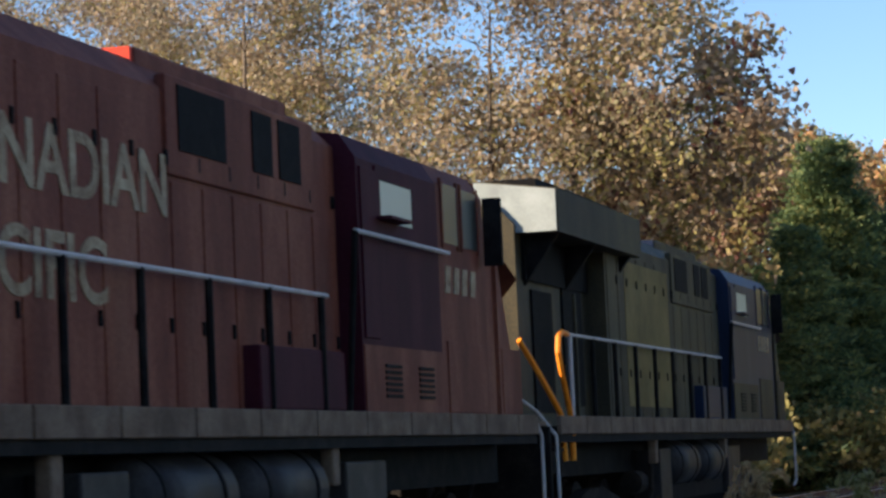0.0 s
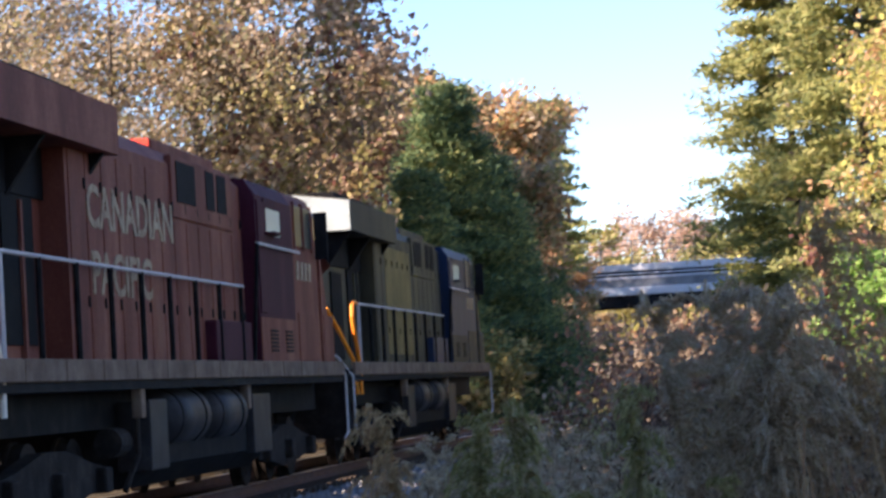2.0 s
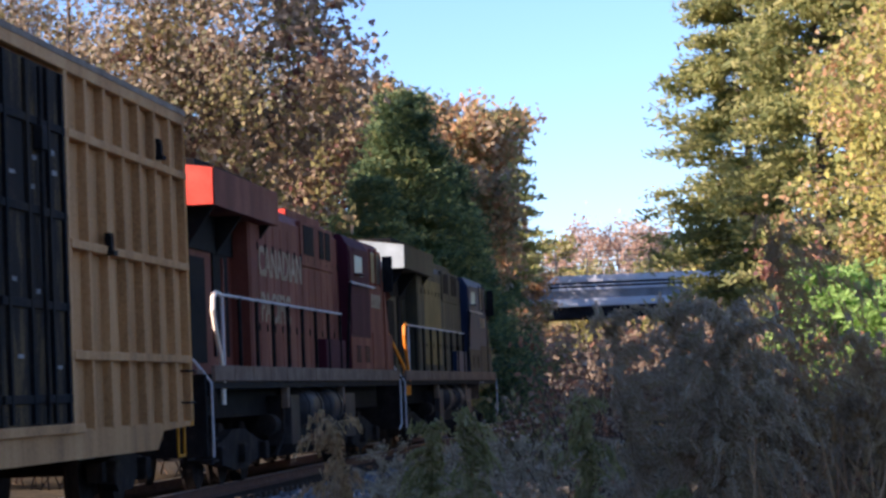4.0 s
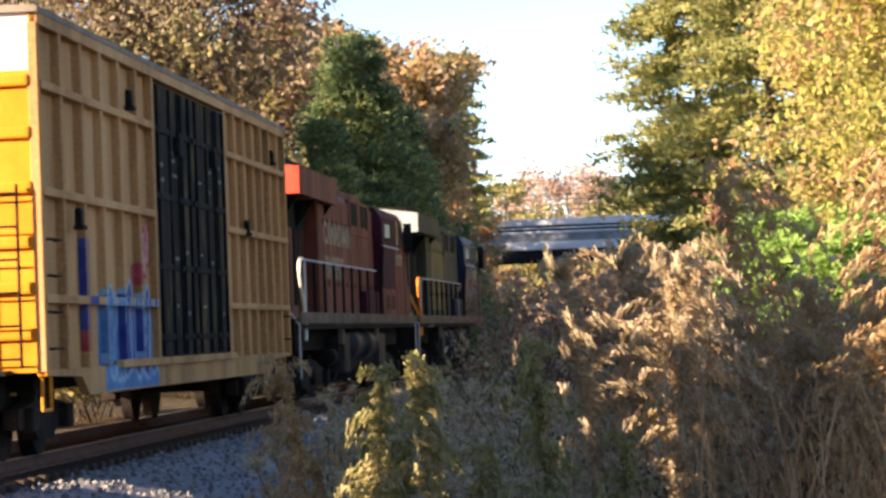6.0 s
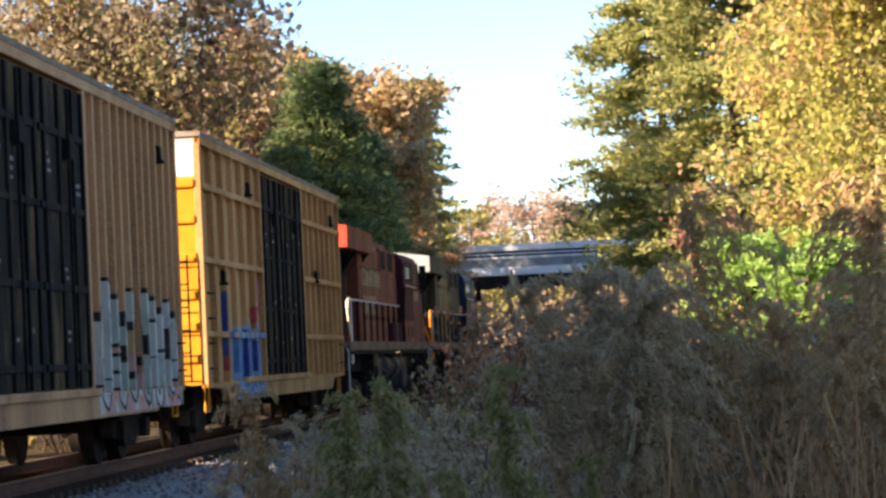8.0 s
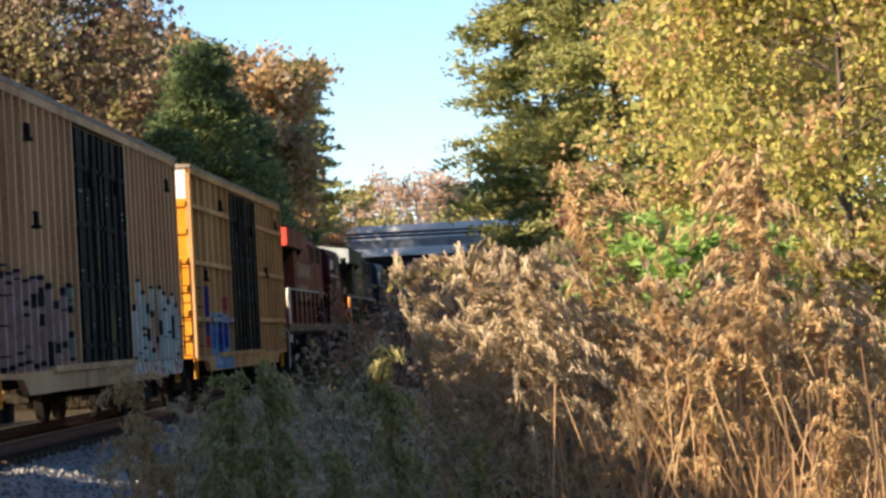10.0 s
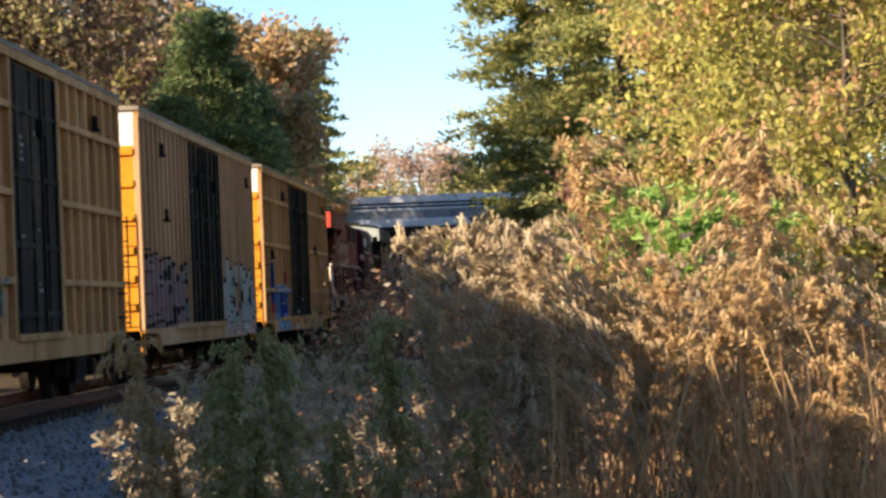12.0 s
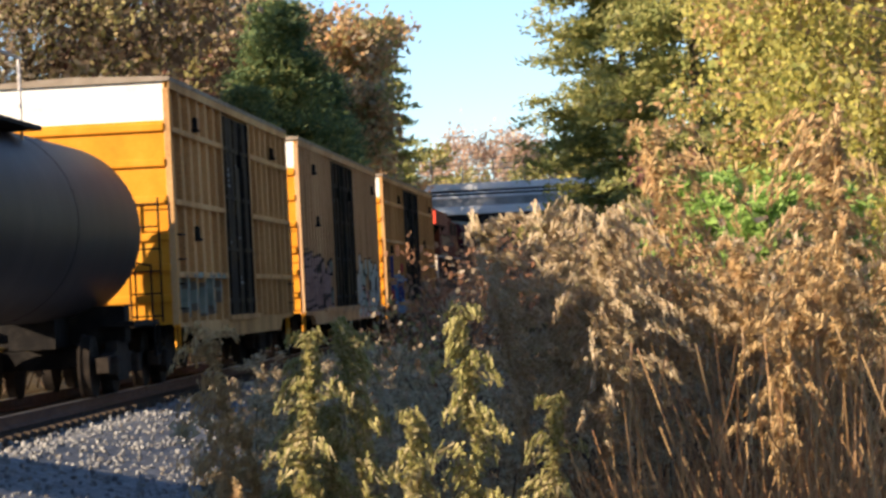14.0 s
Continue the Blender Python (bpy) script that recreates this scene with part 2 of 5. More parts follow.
M["l_pink"] = leaf_mat("pinkish_far_leaves", [(0.48, 0.33, 0.24), (0.58, 0.38, 0.27), (0.60, 0.46, 0.30)], 0.5)
M["l_plume"] = leaf_mat("golden_plume_seed", [(0.46, 0.29, 0.13), (0.62, 0.43, 0.20), (0.74, 0.56, 0.31), (0.50, 0.30, 0.15)], 0.45, 0.6, 1.2)
M["l_plume_b"] = leaf_mat("buff_plume_seed", [(0.44, 0.32, 0.19), (0.60, 0.46, 0.29), (0.74, 0.61, 0.43), (0.50, 0.40, 0.20)], 0.45, 0.6, 1.2)
M["l_weed"] = leaf_mat("brown_green_weed_leaves", [(0.32, 0.24, 0.14), (0.48, 0.39, 0.24), (0.60, 0.51, 0.34), (0.48, 0.32, 0.21)], 0.55, 0.6, 1.0)
M["l_herb"] = leaf_mat("yellow_green_weed_leaves", [(0.26, 0.26, 0.09), (0.42, 0.39, 0.14), (0.56, 0.49, 0.22), (0.60, 0.50, 0.30)], 0.45, 0.6, 1.5)
M["l_grass"] = leaf_mat("dry_grass_blades", [(0.26, 0.14, 0.07), (0.44, 0.27, 0.13), (0.60, 0.40, 0.20), (0.36, 0.17, 0.09)], 0.4, 0.6, 1.0)


# ---------------------------------------------------------------- mesh tools
def part(name, bm, mat, parent=None, label="", smooth=False):
    me = bpy.data.meshes.new(name)
    bm.to_mesh(me)
    bm.free()
    me.materials.append(mat)
    if smooth:
        me.polygons.foreach_set("use_smooth", [True] * len(me.polygons))
    ob = new(name, me)
    if parent is not None:
        ob.parent = parent
    if label:
        ob["label"] = label
    return ob


def box(bm, x0, x1, y0, y1, z0, z1, bevel=0.0):
    r = bmesh.ops.create_cube(bm, size=1.0)
    for v in r["verts"]:
        v.co = Vector(((x0 + x1) / 2 + v.co.x * (x1 - x0), (y0 + y1) / 2 + v.co.y * (y1 - y0), (z0 + z1) / 2 + v.co.z * (z1 - z0)))
    if bevel:
        edges = list({e for v in r["verts"] for e in v.link_edges})
        bmesh.ops.bevel(bm, geom=edges, offset=bevel, segments=2, affect="EDGES", profile=0.5)
    return bm


def boxes(*specs, bevel=0.0):
    bm = bmesh.new()
    for s in specs:
        box(bm, *s, bevel=bevel)
    return bm


def rod(bm, a, b, r, n=8, r2=None):
    a, b = Vector(a), Vector(b)
    d = b - a
    m = Matrix.Translation((a + b) / 2) @ d.to_track_quat("Z", "Y").to_matrix().to_4x4()
    bmesh.ops.create_cone(bm, cap_ends=True, segments=n, radius1=r, radius2=r if r2 is None else r2, depth=d.length, matrix=m)
    return bm


def pipe(points, r, n=8):
    bm = bmesh.new()
    for a, b in zip(points, points[1:]):
        rod(bm, a, b, r, n)
    for p in points[1:-1]:
        bmesh.ops.create_icosphere(bm, subdivisions=1, radius=r, matrix=Matrix.Translation(p))
    return bm


def prism(profile, axis, lo, hi):
    """A solid with the given 2D outline, drawn out along x or y from lo to hi."""
    bm = bmesh.new()
    rings = []
    for s in (lo, hi):
        rings.append([bm.verts.new((s, p[0], p[1]) if axis == "x" else (p[0], s, p[1])) for p in profile])
    k = len(profile)
    for i in range(k):
        bm.faces.new((rings[0][i], rings[0][(i + 1) % k], rings[1][(i + 1) % k], rings[1][i]))
    bm.faces.new(rings[0][::-1])
    bm.faces.new(rings[1])
    bmesh.ops.recalc_face_normals(bm, faces=bm.faces)
    return bm


def empty(name, label, category, group="", kind=""):
    return tagged(new(name), label, category, group, kind)


def quads(name, C, U, V, mat, parent=None, bend=0.0, label=""):
    """Many small leaves in one mesh: centres C, half sides U and V."""
    n = len(C)
    co = np.stack([C - U - V, C + U - V, C + U + V, C - U + V], 1).reshape(-1, 3)
    if bend:
        nrm = np.cross(U, V)
        nrm /= np.linalg.norm(nrm, axis=1, keepdims=True) + 1e-9
        co = co.reshape(n, 4, 3)
        sz = np.linalg.norm(U, axis=1)[:, None] * bend
        co[:, 0] += nrm * sz
        co[:, 2] += nrm * sz
        co = co.reshape(-1, 3)
    me = bpy.data.meshes.new(name)
    me.vertices.add(4 * n)
    me.vertices.foreach_set("co", co.ravel())
    me.loops.add(4 * n)
    me.loops.foreach_set("vertex_index", np.arange(4 * n, dtype=np.int32))
    me.polygons.add(n)
    me.polygons.foreach_set("loop_start", np.arange(0, 4 * n, 4, dtype=np.int32))
    me.update(calc_edges=True)
    me.validate()
    me.materials.append(mat)
    ob = new(name, me)
    if parent is not None:
        ob.parent = parent
    if label:
        ob["label"] = label
    return ob


def unit(v):
    return v / (np.linalg.norm(v, axis=1, keepdims=True) + 1e-9)


def tubes(name, segs, mat, parent=None, sides=5, label=""):
    """Tapered twigs: segs is a list of (a, b, ra, rb)."""
    n = len(segs)
    A = np.array([s[0] for s in segs], float)
    B = np.array([s[1] for s in segs], float)
    ra = np.array([s[2] for s in segs])[:, None, None]
    rb = np.array([s[3] for s in segs])[:, None, None]
    d = unit(B - A)
    ref = np.where(np.abs(d[:, 2:3]) > 0.9, np.array([[1.0, 0, 0]]), np.array([[0, 0, 1.0]]))
    u = unit(np.cross(d, ref))
    v = np.cross(d, u)
    ang = np.linspace(0, 2 * np.pi, sides, endpoint=False)
    circ = u[:, None, :] * np.cos(ang)[None, :, None] + v[:, None, :] * np.sin(ang)[None, :, None]
    co = np.concatenate([A[:, None, :] + circ * ra, B[:, None, :] + circ * rb], 1).reshape(-1, 3)
    base = (np.arange(n) * 2 * sides)[:, None]
    i = np.arange(sides)[None, :]
    j = (i + 1) % sides
    f = np.stack([base + i, base + j, base + sides + j, base + sides + i], -1).reshape(-1, 4)
    me = bpy.data.meshes.new(name)
    me.vertices.add(len(co))
    me.vertices.foreach_set("co", co.ravel())
    me.loops.add(f.size)
    me.loops.foreach_set("vertex_index", f.ravel().astype(np.int32))
    me.polygons.add(len(f))
    me.polygons.foreach_set("loop_start", np.arange(0, f.size, 4, dtype=np.int32))
    me.update(calc_edges=True)
    me.polygons.foreach_set("use_smooth", [True] * len(f))
    me.materials.append(mat)
    ob = new(name, me)
    if parent is not None:
        ob.parent = parent
    if label:
        ob["label"] = label
    return ob


# ---------------------------------------------------------------- ground and track
TX, BEND = -8.21, 1.508e-4            # centre line of the track and its slight curve


def track_x(y):
    return TX + BEND * y * y


def ground_height(x, y):
    """Field level, a shallow ditch by the track, a bank rising on the far side of it."""
    z = -0.75 + 0.0 * x
    left = np.clip((TX - 6.0 - x) / 30.0, 0, 1)
    z = z + left * left * (3 - 2 * left) * 8.0
    right = np.clip((x - 7.0) / 30.0, 0, 1)
    z = z + right * right * (3 - 2 * right) * 3.0
    far = np.clip((y - 250) / 500, 0, 1)
    z = z + far * 2.0
    return z


def make_ground():
    def axis(step, near, far):
        a = list(np.arange(-near, near + 0.01, step))
        s, p = step, near
        while p < far:
            s *= 1.35
            p += s
            a.append(p)
            a.insert(0, -p)
        return np.array(a)
    xs, ys = axis(0.8, 44, 3500), axis(1.6, 60, 4200) + 40
    X, Y = np.meshgrid(xs, ys, indexing="ij")
    Z = ground_height(X, Y)
    for i in range(X.shape[0]):
        for j in range(X.shape[1]):
            if abs(X[i, j]) < 60 and abs(Y[i, j] - 40) < 120:
                Z[i, j] += 0.16 * noise.noise((X[i, j] * 0.35, Y[i, j] * 0.35, 0)) + 0.06 * noise.noise((X[i, j] * 1.3, Y[i, j] * 1.3, 4))
    nx, ny = X.shape
    idx = np.arange(nx * ny).reshape(nx, ny)
    faces = np.stack([idx[:-1, :-1], idx[1:, :-1], idx[1:, 1:], idx[:-1, 1:]], -1).reshape(-1, 4)
    me = bpy.data.meshes.new("ground")
    me.from_pydata(np.stack([X, Y, Z], -1).reshape(-1, 3).tolist(), [], faces.tolist())
    me.polygons.foreach_set("use_smooth", [True] * len(me.polygons))
    me.materials.append(M["soil"])
    tagged(new("ground", me), "leaf-littered brown soil beside the railway", "ground", kind="structure")


make_ground()


def sweep(profile, y0, y1, step):
    """A solid with the given outline round the track's centre, drawn along the curve."""
    ys = np.arange(y0, y1 + step, step)
    k = len(profile)
    co = [(track_x(y) + p[0], y, p[1]) for y in ys for p in profile]
    faces = [(i * k + j, i * k + (j + 1) % k, (i + 1) * k + (j + 1) % k, (i + 1) * k + j) for i in range(len(ys) - 1) for j in range(k)]
    faces += [tuple(range(k))[::-1], tuple(range((len(ys) - 1) * k, len(ys) * k))]
    me = bpy.data.meshes.new("sweep")
    me.from_pydata(co, [], faces)
    bm = bmesh.new()
    bm.from_mesh(me)
    bmesh.ops.recalc_face_normals(bm, faces=bm.faces)
    return bm


def make_track():
    bed = sweep([(-4.3, -0.9), (-1.9, -0.27), (1.9, -0.27), (4.3, -0.9)], -80, 330, 5)
    tagged(part("ballast_bed", bed, M["ballast"]), "grey crushed-stone ballast under the railway", "ballast", kind="structure")
    for side in (-1, 1):
        xc = side * 0.755
        rail = empty("rail", "rusty brown steel rail on timber ties", "rail", "rails of the track", "structure")
        web = sweep([(xc - 0.075, -0.17), (xc + 0.075, -0.17), (xc + 0.07, -0.15), (xc + 0.012, -0.13), (xc + 0.012, -0.045),
                     (xc + 0.035, -0.035), (xc + 0.035, -0.006), (xc - 0.035, -0.006), (xc - 0.035, -0.035), (xc - 0.012, -0.045),
                     (xc - 0.012, -0.13), (xc - 0.07, -0.15)], -80, 330, 5)
        part("rail_web", web, M["rust"], rail)
        part("rail_head", sweep([(xc - 0.034, -0.007), (xc + 0.034, -0.007), (xc + 0.034, 0.0), (xc - 0.034, 0.0)], -80, 330, 5), M["railhead"], rail, "polished running surface")


make_track()


# ---------------------------------------------------------------- rolling stock: shared pieces
WHEEL_R, WHEELS = 0.46, []


def wheel_truck(parent, y, axles=2, base=1.75, frame_mat=None):
    """A bogie: side frames, springs, axles and wheels."""
    fm = frame_mat or M["black"]
    half = base * (axles - 1) / 2
    truck = part("truck", boxes((-0.9, 0.9, y - 0.22, y + 0.22, 0.42, 0.72), bevel=0.03), fm, parent, "grimy cast steel bogie")
    for s in (-1, 1):
        prof = [(y - half - 0.42, 0.36), (y - half - 0.42, 0.58), (y - half + 0.35, 0.66), (y - 0.45, 0.82), (y + 0.45, 0.82),
                (y + half - 0.35, 0.66), (y + half + 0.42, 0.58), (y + half + 0.42, 0.36), (y + half - 0.3, 0.34), (y + 0.4, 0.22),
                (y - 0.4, 0.22), (y - half + 0.3, 0.34)]
        part("side_frame", prism(prof, "x", s * 1.02 - 0.09, s * 1.02 + 0.09), M["grime"], truck)
        for k in range(axles):
            ya = y - half + k * base
            bm = bmesh.new()
            rod(bm, (s * 0.70, 0, 0), (s * 0.83, 0, 0), WHEEL_R, 28)
            rod(bm, (s * 0.66, 0, 0), (s * 0.70, 0, 0), WHEEL_R + 0.03, 28)
            rod(bm, (s * 0.83, 0, 0), (s * 0.90, 0, 0), 0.12, 10)
            for q in range(5):
                rod(bm, (s * 0.835, 0.26 * math.cos(q * 1.2566), 0.26 * math.sin(q * 1.2566)), (s * 0.845, 0.26 * math.cos(q * 1.2566), 0.26 * math.sin(q * 1.2566)), 0.05, 6)
            wheel = part("wheel", bm, M["grime"], truck)
            wheel.location = (0, ya, WHEEL_R)
            WHEELS.append((wheel, ya))
            part("axle_box", boxes((s * 1.12 - 0.10, s * 1.12 + 0.10, ya - 0.16, ya + 0.16, 0.32, 0.60), bevel=0.03), M["grime"], truck)
        bm = bmesh.new()
        for dy in (-0.2, 0.0, 0.2):
            rod(bm, (s * 1.02, y + dy, 0.34), (s * 1.02, y + dy, 0.74), 0.09, 10)
        part("spring", bm, M["black"], truck)
    return truck


def coupler(parent, y, way):
    bm = boxes((-0.09, 0.09, min(y, y + way * 0.75), max(y, y + way * 0.75), 0.78, 0.98), bevel=0.02)
    box(bm, -0.17, 0.17, y + way * 0.75 - 0.16, y + way * 0.75 + 0.16, 0.70, 1.06, bevel=0.04)
    part("coupler", bm, M["grime"], parent)


def text_mesh(name, words, size, mat, parent, where, label="", squash=1.0):
    """Painted words on the side that faces +x."""
    cu = bpy.data.curves.new(name, "FONT")
    cu.body, cu.size, cu.extrude, cu.offset = words, size, 0.004, 0.013
    tmp = bpy.data.objects.new(name, cu)
    scene.collection.objects.link(tmp)
    dg = bpy.context.evaluated_depsgraph_get()
    me = bpy.data.meshes.new_from_object(tmp.evaluated_get(dg))
    bpy.data.objects.remove(tmp)
    turn = Matrix(((0, 0, 1, where[0]), (squash, 0, 0, where[1]), (0, 1, 0, where[2]), (0, 0, 0, 1)))
    me.transform(turn)
    me.materials.clear()
    me.materials.append(mat)
    ob = new(name, me)
    ob.parent = parent
    if label:
        ob["label"] = label
    return ob


# ---------------------------------------------------------------- locomotives
def locomotive(name, label, c):
    """Six-axle diesel; local y is 0 at the back of the radiator, forward is +y."""
    L = empty(name, label, "locomotive", "locomotives of the train")
    # frame and walkway
    part("frame", boxes((-1.0, 1.0, -0.5, 20.6, 1.0, 1.5), (-1.5, 1.5, -0.3, 20.5, 1.42, 1.5)), M["black"], L)
    for s in (-1, 1):
        y = -0.3
        while y < 20.3:
            y2 = min(y + 1.52, 20.5)
            part("walkway_sill", boxes((s * 1.5 - 0.03, s * 1.5 + 0.03, y + 0.02, y2 - 0.02, 1.52, 1.74), bevel=0.012), c["sill"], L)
            y = y2
    part("walkway", boxes((-1.48, 1.48, -0.3, 20.5, 1.5, 1.62)), M["grime"], L)
    # hood with door panels
    part("hood", prism([(-1.02, 1.62), (1.02, 1.62), (1.02, 4.05), (0.80, 4.30), (-0.80, 4.30), (-1.02, 4.05)], "y", -0.1, 3.9), c["body"], L)
    part("engine_hood", prism([(-1.30, 1.62), (1.30, 1.62), (1.30, 4.12), (1.06, 4.36), (-1.06, 4.36), (-1.30, 4.12)], "y", 3.9, 13.4), c["body"], L)
    for s in (-1, 1):
        y = 4.0
        while y < 12.7:
            w = 0.72
            part("hood_door", boxes((s * 1.30 - 0.012, s * 1.30 + 0.012, y + 0.02, y + w - 0.02, 1.75, 3.98 if y < 8.3 else 3.44), bevel=0.006), c["body"], L)
            for za in (2.3, 3.55):
                part("latch", boxes((s * 1.32 - 0.012, s * 1.32 + 0.012, y + w - 0.11, y + w - 0.07, za, za + 0.11)), M["black"], L)
            y += w
        # flat near-black sheets on the hood side stand in for shaded openings
        part("recess_shade", boxes((s * 1.03 - 0.02, s * 1.03 + 0.02, 0.6, 1.7, 1.8, 3.3)), M["vent_and_recess"], L, "near-black sheet for the shade in a hood opening")
        part("recess_shade", boxes((s * 1.03 - 0.02, s * 1.03 + 0.02, 2.35, 3.5, 1.9, 3.4)), M["vent_and_recess"], L, "near-black sheet for the shade in a hood opening")
        part("recess_post", boxes((s * 1.05 - 0.03, s * 1.05 + 0.03, 2.95, 3.03, 1.75, 3.35)), c["body"], L)
        # intake boxes with dark screens behind the cab
        part("intake_box", boxes((s * 1.30 - 0.06, s * 1.30 + 0.03, 8.95, 12.7, 3.48, 4.24), bevel=0.015), c["body"], L)
        for y0, y1 in ((9.2, 10.3), (10.98, 11.5), (11.68, 12.28)):
            part("intake_screen", boxes((s * 1.335 - 0.02, s * 1.335 + 0.006, y0, y1, 3.68, 4.18)), M["vent_and_recess"], L, "black mesh screen")
        part("equipment_locker", boxes((s * 1.36 - 0.12, s * 1.36 + 0.10, 10.6, 13.0, 1.74, 2.26), bevel=0.02), c["cab"], L)
    # radiator with its wide wings
    part("radiator", prism([(-1.55, 3.94), (1.55, 3.94), (1.55, 4.46), (0.6, 4.6), (-0.6, 4.6), (-1.55, 4.46)], "y", 0.0, 5.34), c["body"], L)
    part("radiator_end", prism([(-1.53, 3.95), (1.53, 3.95), (1.53, 4.45), (0.6, 4.58), (-0.6, 4.58), (-1.53, 4.45)], "y", -0.03, 0.0), c["rad_end"], L)
    part("radiator_roof", boxes((-1.2, 1.2, 0.4, 5.0, 4.5, 4.64)), M["vent_and_recess"], L)
    for s in (-1, 1):
        for y in (0.3, 2.5, 4.9):
            # braces in black put the shade under the radiator wings into colour
            part("radiator_brace", prism([(s * 1.0, 3.3), (s * 1.48, 3.95), (s * 1.0, 3.95)] if s > 0 else [(s * 1.0, 3.3), (s * 1.0, 3.95), (s * 1.48, 3.95)], "y", y, y + 0.1), M["black"], L)
        part("radiator_screen", boxes((s * 1.05 - 0.02, s * 1.05 + 0.02, 0.2, 5.0, 3.4, 3.94)), M["vent_and_recess"], L)
    part("roof_box", boxes((-1.1, 1.1, 8.95, 12.7, 4.3, 4.46), bevel=0.03), c["body"], L)
    # on the red engine this end panel has sunlight in its colour
    part("roof_box_end", boxes((-1.08, 1.08, 8.9, 8.95, 4.3, 4.45)), c["accent"], L)
    part("exhaust_stack", boxes((-0.35, 0.35, 7.4, 8.3, 4.3, 4.56), bevel=0.04), M["black"], L)
    # cab
    shell = [(-1.5, 1.62), (1.5, 1.62), (1.5, 4.02), (1.36, 4.24), (0.7, 4.34), (-0.7, 4.34), (-1.36, 4.24), (-1.5, 4.02)]
    cab = part("cab", prism(shell, "y", 13.42, 16.3), c["cab"], L)
    part("cab_front", prism(shell, "y", 16.3, 18.25), c["front"], L)
    for s in (-1, 1):
        part("cab_window", boxes((s * 1.5 - 0.01, s * 1.5 + 0.012, 14.15, 15.3, 3.50, 3.88), bevel=0.008), M["pale_glass"], cab, "glass with a pale reflection in its colour")
        fr = boxes((s * 1.5 - 0.01, s * 1.5 + 0.02, 14.0, 14.15, 3.36, 4.0), (s * 1.5 - 0.01, s * 1.5 + 0.02, 15.3, 15.45, 3.36, 4.0),
                   (s * 1.5 - 0.01, s * 1.5 + 0.02, 14.15, 15.3, 3.36, 3.5), (s * 1.5 - 0.01, s * 1.5 + 0.02, 14.15, 15.3, 3.88, 4.0))
        part("window_frame", fr, c["cab"], cab)
        part("sun_visor", boxes((s * 1.5, s * 1.66, 14.0, 14.75, 3.5, 3.53)), c["cab"], cab)
        for y0, y1 in ((16.5, 17.1), (17.3, 17.95)):
            part("cab_side_window", boxes((s * 1.5 - 0.01, s * 1.5 + 0.012, y0, y1, 3.45, 4.05)), M["glass"], cab)
            for ya in (y0 - 0.06, y1):
                part("window_frame", boxes((s * 1.5 - 0.01, s * 1.5 + 0.02, ya, ya + 0.06, 3.4, 4.1)), c["front"], cab)
        part("mirror", boxes((s * 1.64 - 0.10, s * 1.64 + 0.10, 18.1, 18.17, 3.3, 4.02), bevel=0.01), M["black"], cab)
        part("cab_door", boxes((s * 1.51 - 0.012, s * 1.51 + 0.012, 13.5, 14.0, 2.4, 3.95), bevel=0.008), c["cab"], cab)
        part("cab_skirt", boxes((s * 1.5 - 0.006, s * 1.5 + 0.014, 13.45, 16.25, 1.63, 2.34)), c["skirt"], cab)
        for y0 in (14.1, 15.3):
            for k in range(6):
                part("louvre", boxes((s * 1.51 - 0.012, s * 1.51 + 0.018, y0, y0 + 0.55, 1.87 + 0.055 * k, 1.90 + 0.055 * k)), M["black"], cab)
    part("roof_edge", boxes((-0.72, 0.72, 13.4, 18.2, 4.33, 4.38)), c["accent"], L)
    part("sunshade", boxes((-1.3, 1.3, 18.2, 18.6, 4.18, 4.23)), M["pale_grey"], L)
    # windscreen and nose
    part("windscreen_slope", prism([(18.25, 1.6), (18.95, 1.6), (18.95, 3.5), (18.25, 4.2)], "x", -1.42, 1.42), c["front"], L)
    for s in (-1, 1):
        part("windscreen", prism([(18.40, 4.07), (18.42, 4.09), (18.92, 3.59), (18.90, 3.57)], "x", s * 0.7 - 0.5, s * 0.7 + 0.5), M["glass"], L)
    nose = prism([(18.95, 1.5), (20.0, 1.5), (20.6, 1.5), (20.6, 3.06), (20.0, 3.26), (18.95, 3.55)], "x", -1.46, 1.46)
    for v in nose.verts:
        if v.co.y > 20.5:
            v.co.x *= 0.76
    part("nose", nose, c["nose"], L)
    for s in (-1, 1):
        part("nose_door", boxes((s * 1.46 - 0.008, s * 1.46 + 0.012, 19.05, 19.95, 1.75, 2.46), bevel=0.006), c["nose"], L)
        part("nose_door", boxes((s * 1.505 - 0.01, s * 1.505 + 0.01, 16.5, 18.1, 1.75, 2.46), bevel=0.006), c["nose"], L)
        for k in range(4):
            y0 = 16.5 + 0.35 * k
            bar = prism([(y0, 2.95), (y0 + 0.2, 2.95), (y0 + 0.26, 3.22), (y0 + 0.06, 3.22)], "x", s * 1.506 - 0.006, s * 1.506 + 0.006)
            part("number_bar", bar, M["letter"], L, "worn cream painted bar")
    # stanchions, handrails
    for s in (-1, 1):
        part("end_stanchion", rod(bmesh.new(), (s * 1.46, 0.75, 1.62), (s * 1.46, 0.75, 2.72), 0.028, 6), M["steel_rail"], L, "pale end post")
        for k in range(8):
            y = 2.1 + 1.46 * k
            part("stanchion", rod(bmesh.new(), (s * 1.46, y, 1.62), (s * 1.46, y, 2.72), 0.032, 6), c["post"], L)
        part("handrail", pipe([(s * 1.46, 0.55, 2.73), (s * 1.46, 12.5, 2.73)], 0.021), M["steel_rail"], L)
        part("cab_handrail", pipe([(s * 1.58, 13.05, 3.33), (s * 1.58, 16.4, 3.33)], 0.022), M["steel_rail"], L)
